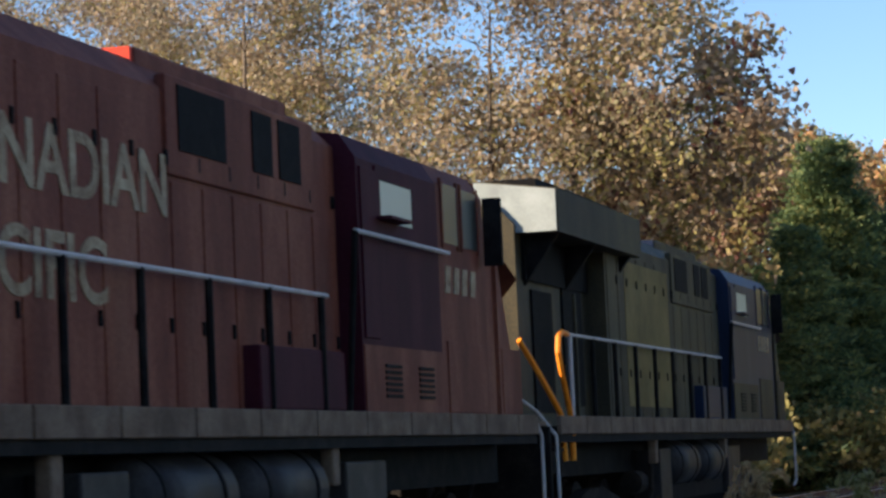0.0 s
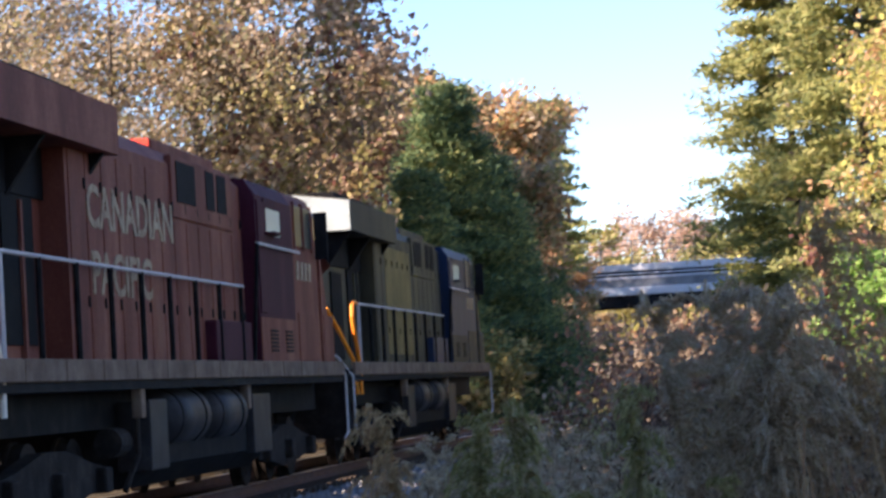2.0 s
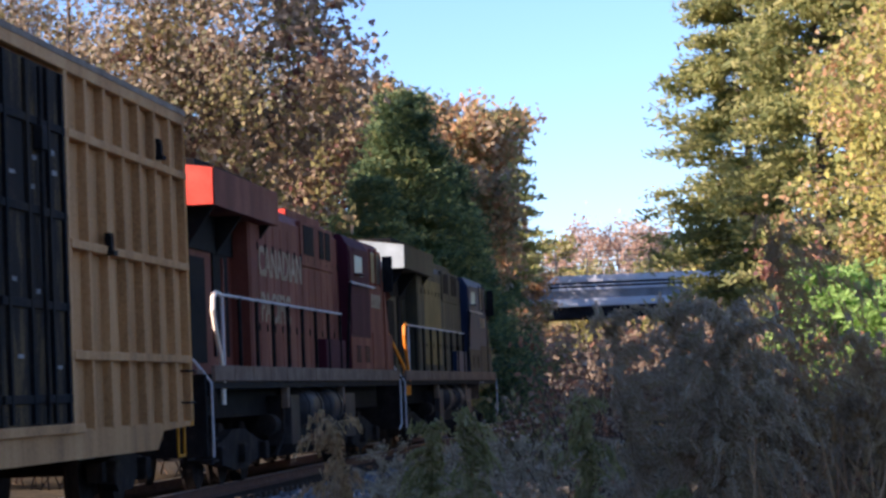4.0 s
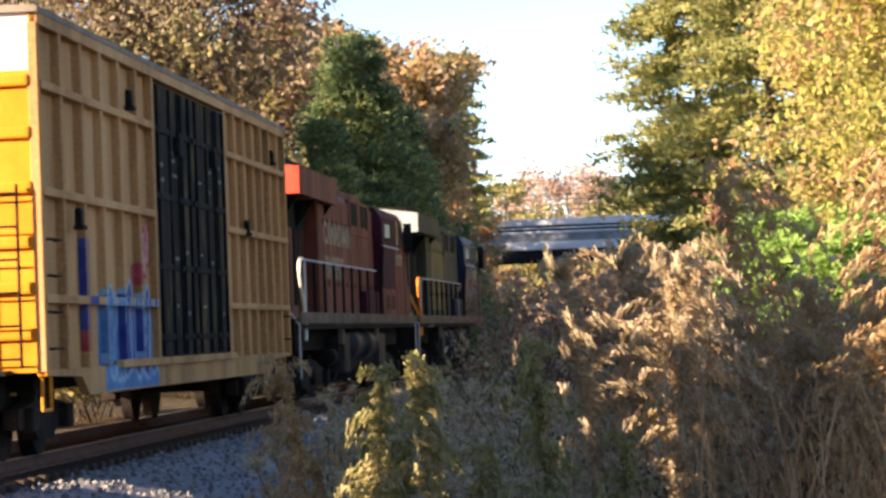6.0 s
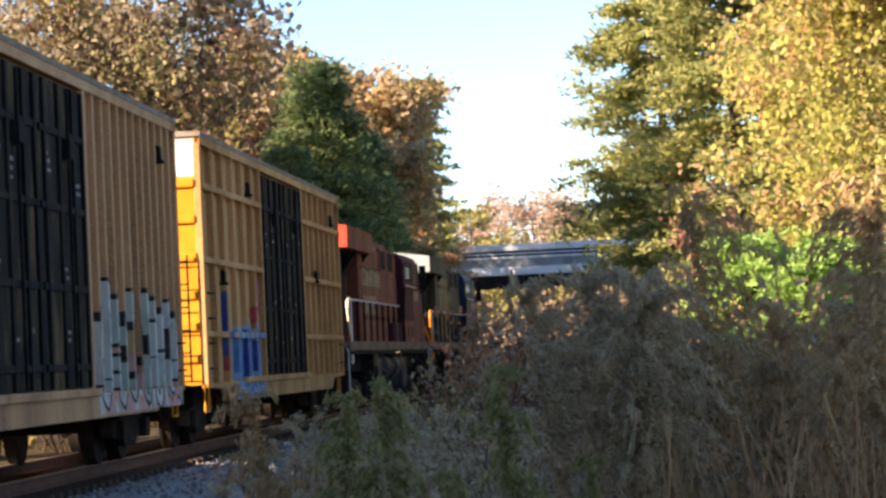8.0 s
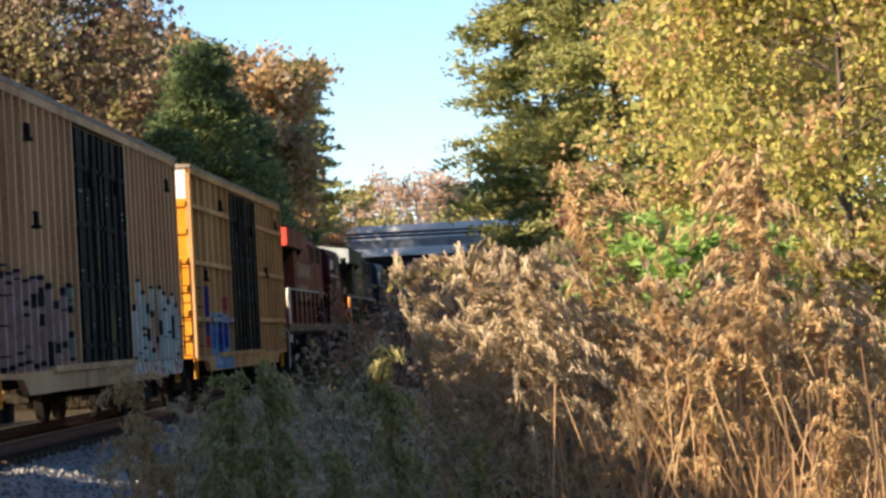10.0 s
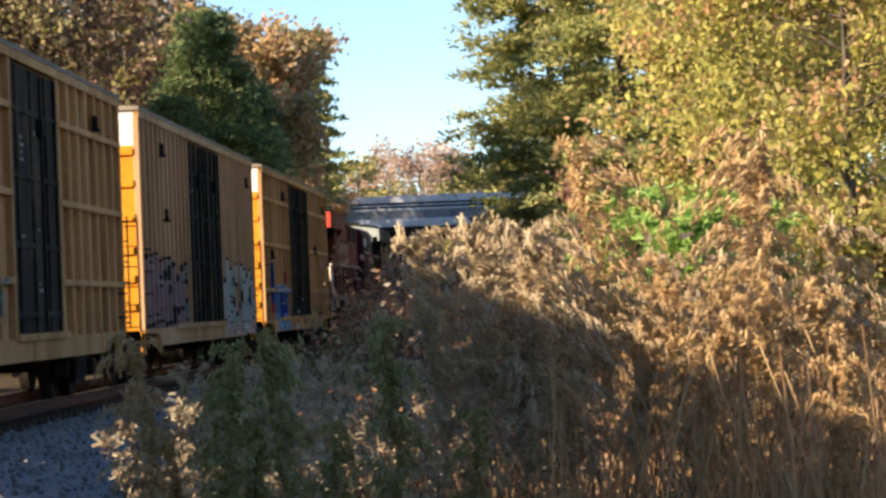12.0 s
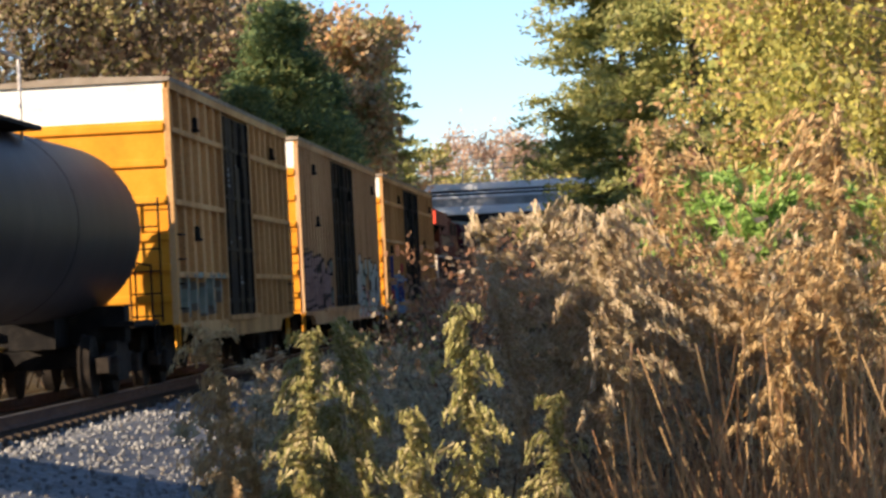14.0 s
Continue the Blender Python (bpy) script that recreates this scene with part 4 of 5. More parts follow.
# added cars out of view; length and height set by shadows on the weeds
def hopper(length, tall):
    H = empty("hopper_car", "unseen grey hopper car, sized for its shade on the weeds", "hopper car")
    part("body", prism([(0.9, 1.6), (2.2, 0.9), (length - 2.2, 0.9), (length - 0.9, 1.6), (length - 0.2, tall), (0.2, tall)], "x", -1.5, 1.5), M["pale_grey"], H)
    part("roof", prism([(-1.55, tall - 0.02), (1.55, tall - 0.02), (1.1, tall + 0.17), (-1.1, tall + 0.17)], "y", 0.1, length - 0.1), M["pale_grey"], H)
    part("underframe", boxes((-0.35, 0.35, 0.0, length, 0.75, 1.1)), M["black"], H)
    for k in range(8):
        for s in (-1, 1):
            yy = 1.2 + (length - 2.4) * k / 7
            part("side_post", boxes((s * 1.54 - 0.05, s * 1.54 + 0.05, yy - 0.05, yy + 0.05, 1.7, tall - 0.3)), M["pale_grey"], H)
    wheel_truck(H, 1.8)
    wheel_truck(H, length - 1.8)
    coupler(H, 0.0, -1)
    coupler(H, length, 1)
    return H


hopper_a, hopper_b = hopper(15.2, 4.0), hopper(14.0, 4.5)

# offsets of each vehicle's rear behind the back of the first radiator, and its length
TRAIN = [(gold_loco, 22.0, 20.0), (red_loco, 0.0, 20.0), (box_a, -21.45, 19.2), (box_b, -42.75, 19.1), (box_c, -60.9, 15.9),
         (tank_a, -80.1, 18.5), (hopper_a, -97.5, 15.2), (hopper_b, -113.5, 14.0)]


def travelled(t):
    u = t - 5.0
    return 44.34 + 6.824 * u + 0.003 * u * u - 0.001 * u ** 3


def on_track(y, length):
    """Pose of a vehicle whose rear is at y, both bogies on the curved track."""
    a, b = track_x(y + 0.15 * length), track_x(y + 0.85 * length)
    slope = (b - a) / (0.7 * length)
    return pose(a - slope * 0.15 * length, y, 0, 0, 0, -math.degrees(math.atan(slope)))


# ---------------------------------------------------------------- bridge
def make_bridge(y, top, x0, x1):
    b = empty("road_bridge", "grey concrete road bridge with dark girders and a wire fence", "bridge", kind="structure")
    w = 10.0
    part("deck", boxes((x0, x1, y + 0.3, y + w, top - 1.9, top - 1.2)), M["concrete"], b)
    part("parapet", boxes((x0, x1, y - 0.05, y + 0.3, top - 1.72, top - 1.05), bevel=0.03), M["concrete"], b)
    # dark sheet stands in for the shaded gap behind the guard rails
    part("gap_shade", boxes((x0, x1, y + 0.12, y + 0.25, top - 1.05, top - 0.5)), M["bridge_dark"], b)
    part("parapet_cap", boxes((x0, x1, y - 0.1, y + 0.35, top - 0.5, top), bevel=0.04), M["pale_concrete"], b)
    part("guard_rail", boxes((x0, x1, y - 0.12, y - 0.02, top - 0.76, top - 0.66), bevel=0.01), M["pale_concrete"], b)
    part("guard_rail", boxes((x0, x1, y - 0.14, y - 0.02, top - 1.08, top - 0.92), bevel=0.01), M["pale_concrete"], b)
    part("edge_beam", boxes((x0, x1, y - 0.4, y + 0.25, top - 2.3, top - 1.72), bevel=0.04), M["pale_concrete"], b)
    px = x0 + 1.0
    while px < x1:
        part("rail_post", boxes((px - 0.08, px + 0.08, y - 0.02, y + 0.12, top - 1.05, top - 0.5)), M["bridge_dark"], b)
        px += 2.5
    for k in range(4):
        yy = y + 0.1 + k * 2.7
        part("girder", boxes((x0, x1, yy, yy + 0.5, top - 3.1, top - 1.9)), M["bridge_dark"], b)
    for xx in (x0 + 4, x0 + 14.5, x1 - 9.0):
        if abs(xx - track_x(y)) > 3.6:
            for k in range(3):
                part("pier_column", rod(bmesh.new(), (xx, y + 1.4 + 3.4 * k, -0.8), (xx, y + 1.4 + 3.4 * k, top - 3.6), 0.45, 18), M["concrete"], b, "", True)
            part("pier_cap", boxes((xx - 0.6, xx + 0.6, y + 0.4, y + w - 0.6, top - 3.7, top - 3.05), bevel=0.05), M["concrete"], b)
    f = empty("wire_fence", "dark wire fence with posts along the bridge", "fence")
    xx = x0 + 10
    while xx < x1 - 14:
        part("fence_post", rod(bmesh.new(), (xx, y + w - 0.3, top - 1.1), (xx, y + w - 0.3, top + 2.2), 0.05, 8), M["fence"], f)
        xx += 2.4
    zz = top - 0.6
    while zz < top + 2.25:
        part("fence_wire", boxes((x0 + 10, x1 - 14, y + w - 0.315, y + w - 0.285, zz, zz + 0.05)), M["fence"], f)
        zz += 0.4


make_bridge(205.0, 9.35, -30.0, 26.0)


# ---------------------------------------------------------------- trees
def leaves_at(rng, centres, spread, per, size, flat=0.7):
    """Leaf centres and half sides in clumps round the given points."""
    n = len(centres) * per
    C = np.repeat(centres, per, 0) + rng.normal(0, 1, (n, 3)) * spread * np.array([1, 1, flat])
    a = unit(rng.normal(0, 1, (n, 3)))
    b = unit(np.cross(a, rng.normal(0, 1, (n, 3))))
    s = size * rng.uniform(0.5, 1.25, (n, 1))
    return C, a * s, b * s * rng.uniform(0.45, 0.8, (n, 1))


def broadleaf(name, label, seed, height, spread, low, mats, count, size=0.16, bark="bark", bare=0.0):
    """A tree with forking limbs and clumped leaves; mats: [(material, share)]. bare: the share of twigs without leaves."""
    rng = np.random.default_rng(seed)
    T = empty(name, label, "tree")
    segs, tips = [], []
    r0 = height * 0.014 + 0.05
    p = np.zeros(3)
    lean = rng.normal(0, 0.035, 2)
    levels = 9
    trunk = [p.copy()]
    for k in range(levels):
        q = p + np.array([lean[0] + rng.normal(0, 0.03), lean[1] + rng.normal(0, 0.03), 1.0]) * height * 0.9 / levels
        segs.append((p, q, r0 * (1 - k / levels * 0.85), r0 * (1 - (k + 1) / levels * 0.85)))
        p = q
        trunk.append(p.copy())
    for i in range(int(20 + height * 1.5)):
        h = rng.uniform(low, 0.98)
        k = min(levels - 1, int(h * levels))
        f = h * levels - k
        base = trunk[k] * (1 - f) + trunk[k + 1] * f
        ang = i * 2.4 + rng.uniform(-0.5, 0.5)
        shape = math.sin(math.pi * min(1.0, 0.12 + 0.88 * (1 - (h - low) / (1 - low))) ** 0.8) ** 0.6
        ln = spread * (0.35 + 0.65 * shape) * rng.uniform(0.7, 1.15)
        d = np.array([math.cos(ang), math.sin(ang), rng.uniform(0.15, 0.75)])
        d /= np.linalg.norm(d)
        b = base.copy()
        rr = r0 * 0.32 * (1.1 - h)+0.012
        for s in range(4):
            e = b + d * ln / 4 + rng.normal(0, 0.05 * ln, 3)
            segs.append((b, e, rr, rr * 0.7))
            rr *= 0.7
            for _ in range(3):
                td = d + rng.normal(0, 0.6, 3)
                te = e + td / np.linalg.norm(td) * ln * rng.uniform(0.12, 0.3)
                segs.append((e, te, rr * 0.55, 0.006))
                if s > 0:
                    tips.append(te)
            b = e
            d = d + rng.normal(0, 0.16, 3) + np.array([0, 0, 0.04])
            d /= np.linalg.norm(d)
        tips.append(b)
    tubes("trunk", segs, M[bark], T, 3)
    tips = np.array(tips)
    keep = tips[rng.random(len(tips)) >= bare]
    start = 0
    rng.shuffle(keep)
    for mat, share in mats:
        stop = start + max(1, int(len(keep) * share))
        part_tips = keep[start:stop]
        start = stop
        if not len(part_tips):
            continue
        per = max(1, int(count * share / len(part_tips)))
        C, U, V = leaves_at(rng, part_tips, spread * 0.135, per, size)
        quads("crown", C, U, V, M[mat], T, 0.25)
    return T


def pine(name, label, seed, height, spread, low, mat, tufts, size=0.22, droop=0.12, cone=0.8):
    """A conifer: whorls of branches with needle tufts along them, gaps between the whorls."""
    rng = np.random.default_rng(seed)
    T = empty(name, label, "tree")
    segs, P, D = [], [], []
    r0 = height * 0.013 + 0.04
    lean = rng.normal(0, 0.012, 2)
    axis = lambda h: np.array([lean[0] * h * height, lean[1] * h * height, h * height])
    for k in range(12):
        segs.append((axis(k / 12), axis((k + 1) / 12), r0 * (1 - k / 12.6), r0 * (1 - (k + 1) / 12.6)))
    h = low
    while h < 0.985:
        reach = spread * (1 - cone * (h - low) / (1 - low)) * (0.55 + 0.45 * min(1, (h - low) * 7 + 0.3))
        for _ in range(rng.integers(4, 7)):
            ang = rng.uniform(0, 2 * np.pi)
            ln = reach * rng.uniform(0.55, 1.2)
            d = np.array([math.cos(ang), math.sin(ang), rng.uniform(-0.05, 0.22)])
            b = axis(h + rng.uniform(-0.006, 0.006))
            rr = 0.02 + 0.02 * ln / 3
            for s in range(5):
                e = b + d * ln / 5 + np.array([0, 0, -droop * ln / 5 * (s - 1)])
                segs.append((b, e, rr, rr * 0.75))
                rr *= 0.75
                if s >= 1:
                    for _ in range(2):
                        side = np.array([-d[1], d[0], 0.15]) * rng.choice([-1, 1]) + d * 0.6
                        te = e + side * ln * rng.uniform(0.08, 0.22)
                        P.append(te), D.append(side)
                        segs.append((e, te, 0.012, 0.006))
                    P.append(e), D.append(d)
                b = e
        h += rng.uniform(0.014, 0.030)
    tubes("trunk", segs, M["bark"], T, 4)
    P, D = np.array(P), np.array(D)
    per = max(2, int(tufts / len(P)))
    n = len(P) * per
    C = np.repeat(P, per, 0) + rng.normal(0, 1, (n, 3)) * np.array([0.30, 0.30, 0.11]) * (spread / 3.5)
    U = unit(np.repeat(D, per, 0) + rng.normal(0, 0.7, (n, 3)) + np.array([0, 0, 0.25])) * size * rng.uniform(0.6, 1.2, (n, 1))
    V = unit(np.cross(U, rng.normal(0, 1, (n, 3)))) * size * rng.uniform(0.16, 0.34, (n, 1))
    quads("crown", C, U, V, M[mat], T, 0.2)
    return T


def at_angle(az, y, drop=0.0):
    """Ground point seen under that azimuth at distance y along the track."""
    x = math.tan(radians(az)) * y
    return x, y, float(ground_height(np.array(x), np.array(y))) - 0.15 - drop


def stand(ob, az, y, turn=0.0, size=1.0):
    x, yy, z = at_angle(az, y)
    ob.matrix_basis = pose(x, yy, z, 0, 0, turn) @ Matrix.Scale(size, 4)
    return ob


def again(ob, az, y, turn, size):
    x, yy, z = at_angle(az, y)
    c = copy_thing(ob, pose(x, yy, z, 0, 0, turn))
    c.scale = (size, size, size)
    return c


# far bank beyond the train
tan_a = stand(broadleaf("oak_tree", "tall tan autumn oak with half-bare twigs on the bank", 1, 21, 5.6, 0.08, [("l_tan", 0.6), ("l_olive", 0.2), ("l_brown", 0.2)], 30000, 0.088, "bark", 0.2), -16.2, 128, 20)
tan_b = stand(broadleaf("oak_tree", "tall brown autumn oak with half-bare twigs on the bank", 2, 21, 5.4, 0.08, [("l_brown", 0.45), ("l_tan", 0.4), ("l_olive", 0.15)], 30000, 0.088, "bark", 0.2), -12.9, 108.5, 80, 0.95)
for ob, az, y, t, s in ((tan_a, -19.2, 140, 140, 1.05), (tan_b, -22.4, 146, 200, 1.1), (tan_a, -25.5, 150, 250, 1.1), (tan_b, -14.4, 150, 310, 0.8),
                        (tan_a, -10.9, 111, 60, 1.09), (tan_b, -17.8, 120, 10, 0.9), (tan_b, -20.8, 128, 33, 0.85), (tan_a, -9.6, 150, 170, 0.85)):
    again(ob, az, y, t, s)
brown_a = stand(broadleaf("oak_tree", "dark brown leafy oak with thin grey twigs", 3, 17, 4.2, 0.06, [("l_brown", 0.6), ("l_olive", 0.3), ("l_red", 0.1)], 15000, 0.13, "bark", 0.15), -9.2, 113.5, 0, 1.11)
again(brown_a, -8.0, 128, 120, 1.0)
olive_a = stand(broadleaf("beech_tree", "olive and orange autumn tree beside the track", 4, 17, 3.8, 0.06, [("l_olive", 0.35), ("l_orange", 0.35), ("l_tan", 0.3)], 17000, 0.14), -6.6, 160, 0, 1.19)
dark_a = stand(pine("cedar_tree", "dense dark green evergreen beside the track", 5, 15.4, 5.2, 0.03, "l_dark", 50000, 0.155, 0.12, 0.93), -5.75, 124, 0, 1.02)
again(dark_a, -7.1, 122, 90, 0.66)
again(dark_a, -5.05, 130, 200, 0.84)
again(dark_a, -6.45, 117, 260, 0.74)
again(dark_a, -4.75, 165, 200, 0.85)
orange_a = stand(broadleaf("maple_tree", "orange-brown autumn tree beside the track", 6, 18, 3.7, 0.06, [("l_orange", 0.55), ("l_tan", 0.3), ("l_olive", 0.15)], 18000, 0.15, "bark", 0.1), -4.55, 172, 40, 1.17)
again(olive_a, -5.3, 190, 210, 1.22)
stand(pine("pine_tree", "slender pine with tufted branches", 7, 20, 2.4, 0.45, "l_pine", 6000, 0.24, 0.1, 0.55), -3.75, 184, 0, 1.05)
again(dark_a, -3.75, 176, 40, 0.6)
again(orange_a, -3.5, 192, 150, 0.62)
again(orange_a, -3.0, 222, 250, 0.4)
# hidden oaks, added to throw their shade on the bridge
for az, y, t, s in ((-7.3, 196, 130, 1.0), (-8.4, 191, 240, 1.0), (-9.5, 187, 320, 1.05)):
    again(tan_b, az, y, t, s)
# beyond the bridge
pink_a = stand(broadleaf("maple_tree", "far pinkish bare-topped tree", 8, 17, 4.5, 0.1, [("l_pink", 1.0)], 4200, 0.17, "pale_bark", 0.45), -1.15, 300, 0, 1.15)
again(pink_a, -0.6, 310, 100, 1.08)
again(pink_a, -2.25, 330, 190, 1.2)
far_olive = stand(broadleaf("oak_tree", "far olive green tree beyond the bridge", 9, 14, 4.5, 0.08, [("l_olive", 0.6), ("l_yellow", 0.4)], 8000, 0.22), -1.85, 275, 0, 0.92)
for az, y, t, s in ((-2.8, 280, 60, 1.05), (-0.9, 270, 120, 0.85), (-3.4, 290, 200, 1.2), (0.0, 280, 250, 1.05), (-2.3, 262, 30, 0.72), (-1.4, 256, 170, 0.66), (0.9, 290, 300, 1.2), (-0.3, 258, 70, 0.72)):
    again(far_olive, az, y, t, s)
# near side of the track
pine_a = stand(pine("pine_tree", "tall yellow-green pine beside the cutting", 10, 25, 4.4, 0.24, "l_pine", 34000, 0.19, 0.10, 0.5), 1.35, 135, 0)
pine_b = stand(pine("pine_tree", "tall green pine beside the cutting", 11, 24, 4.2, 0.05, "l_pine", 32000, 0.19, 0.10, 0.5), 2.75, 118, 0)
again(pine_a, 1.5, 165, 200, 0.6)
again(pine_b, 4.6, 125, 100, 1.1)
again(pine_a, 6.3, 130, 300, 1.0)
again(dark_a, 1.5, 140, 60, 0.42)
again(dark_a, 1.75, 112, 160, 0.36)
yellow_a = stand(broadleaf("poplar_tree", "yellow autumn tree with sunlit leaves", 12, 14, 3.9, 0.05, [("l_yellow", 0.75), ("l_olive", 0.15), ("l_orange", 0.1)], 26000, 0.09, "bark", 0.0), 6.1, 82, 0)
for az, y, t, s in ((7.4, 70, 150, 0.95), (8.9, 84, 260, 1.15), (5.1, 104, 80, 1.0), (7.9, 100, 200, 1.25)):
    again(yellow_a, az, y, t, s)
green_a = stand(pine("young_pine", "bright green sunlit young pine", 13, 4.6, 1.7, 0.03, "l_green", 13000, 0.12, -0.1, 0.6), 2.75, 60, 0, 0.98)
again(green_a, 4.0, 58, 120, 0.86)
again(green_a, 5.4, 62, 220, 0.9)
again(green_a, 4.5, 80, 20, 1.1)
stand(broadleaf("maple_sapling", "reddish sapling at the wood's edge", 14, 7, 1.6, 0.2, [("l_red", 0.6), ("l_orange", 0.4)], 2200, 0.10), 2.1, 108, 0)
# unseen trees beyond the camera's right shoulder, added to hold back sky light
for ob, x, y, t, s in ((yellow_a, 19, 34, 10, 1.1), (pine_b, 26, 46, 50, 0.9), (yellow_a, 27, 10, 100, 1.1), (yellow_a, 30, -14, 200, 1.1), (pine_b, 34, -34, 250, 0.8)):
    copy_thing(ob, pose(x, y, float(ground_height(np.array(x), np.array(y))) - 0.15, 0, 0, t)).scale = (s, s, s)


# ---------------------------------------------------------------- undergrowth and weeds
def bush(name, label, seed, height, spread, mat, count, size, stem="dark_stem"):
    """Many-stemmed shrub with thin twigs."""
    rng = np.random.default_rng(seed)
    T = empty(name, label, "shrub")
    segs, tips = [], []
    for i in range(20):
        b = np.array([rng.normal(0, spread * 0.25), rng.normal(0, spread * 0.25), 0.0])
        d = np.array([rng.normal(0, 0.35), rng.normal(0, 0.35), 1.0])
        ln = height * rng.uniform(0.6, 1.05)
        rr = 0.012 + 0.004 * height
        for s in range(5):
            e = b + d / np.linalg.norm(d) * ln / 5
            segs.append((b, e, rr, rr * 0.75))
            rr *= 0.75
            if s:
                for _ in range(3):
                    te = e + (d + rng.normal(0, 0.7, 3)) * ln * 0.12
                    segs.append((e, te, rr * 0.6, 0.003))
                    tips.append(te)
            b = e
            d = d + rng.normal(0, 0.14, 3)
    tagged(tubes("stem", segs, M[stem], T, 3), kind="stuff")
    tips = np.array(tips)
    C, U, V = leaves_at(rng, tips, spread * 0.09, max(1, count // len(tips)), size)
    quads("foliage", C, U, V, M[mat], T, 0.2)
    return T


def scatter(ob, spots, rng, lo, hi):
    for i, (x, y) in enumerate(spots):
        z = float(ground_height(np.array(x), np.array(y))) - 0.12
        s = rng.uniform(lo, hi)
        if i == 0:
            ob.matrix_basis = pose(x, y, z, 0, 0, rng.uniform(0, 360)) @ Matrix.Scale(s, 4)
        else:
            c = copy_thing(ob, pose(x, y, z, 0, 0, rng.uniform(0, 360)))
            c.scale = (s, s, s)


brush_rng = np.random.default_rng(21)
grey_brush = bush("brush", "grey leafless brush under the trees", 22, 3.2, 2.4, "l_brown", 1500, 0.09)
scatter(grey_brush, [(brush_rng.uniform(-4.5 + 0.02 * y, 2.5 + 0.03 * y), y) for y in brush_rng.uniform(62, 195, 60)], brush_rng, 0.5, 0.95)
for x, y in ((-11.5, 176), (-9.6, 182), (-7.6, 178), (-7.0, 187), (-9.0, 190), (0.9, 172), (1.6, 180), (2.6, 176), (3.6, 186), (1.2, 190), (4.8, 178), (0.4, 165), (2.2, 160), (3.8, 166)):
    k = brush_rng.uniform(1.25, 1.75)
    copy_thing(grey_brush, pose(x, y, -0.85, 0, 0, brush_rng.uniform(0, 360))).scale = (k, k, k)
for x, y in ((-3.4, 118), (-2.6, 112), (-1.7, 120), (-0.9, 109), (-0.2, 116), (0.6, 111), (1.3, 121), (-2.1, 126), (-0.6, 127)):
    k = brush_rng.uniform(1.15, 1.4)
    copy_thing(grey_brush, pose(x, y, -0.85, 0, 0, brush_rng.uniform(0, 360))).scale = (k, k, k)
olive_brush = bush("brush", "olive green brush along the ditch", 23, 2.2, 2.0, "l_olive", 1500, 0.08)
scatter(olive_brush, [(brush_rng.uniform(-3.0, 0.02 * y), y) for y in brush_rng.uniform(34, 110, 30)], brush_rng, 0.45, 0.72)
bank_brush = bush("brush", "olive and brown brush on the bank", 24, 3.4, 2.8, "l_olive", 1500, 0.13)
scatter(bank_brush, [(track_x(y) - 5.0 - brush_rng.uniform(0, 8), y) for y in brush_rng.uniform(60, 200, 34)], brush_rng, 0.7, 1.3)
rust_brush = bush("brush", "sunlit orange brush beside the bridge", 26, 3.6, 2.6, "l_orange", 1500, 0.14)
scatter(rust_brush, [(-10.6, 190), (-11.6, 198), (-9.8, 201)], brush_rng, 0.9, 1.2)
wood_brush = bush("brush", "dark undergrowth at the wood's edge", 25, 3.6, 3.0, "l_olive", 1800, 0.12)
scatter(wood_brush, [(brush_rng.uniform(0.05 * y, 0.16 * y), y) for y in brush_rng.uniform(88, 140, 24)], brush_rng, 0.5, 0.9)


russet_brush = bush("brush", "reddish brown twiggy brush in the ditch", 27, 2.7, 1.9, "l_russet", 1300, 0.05)
scatter(russet_brush, [(math.tan(radians(az)) * y, y) for az, y in ((-1.5, 42), (-1.0, 47), (-0.4, 44), (0.2, 50), (0.7, 43), (-0.7, 54), (1.4, 48), (2.3, 46))], brush_rng, 0.8, 1.0)


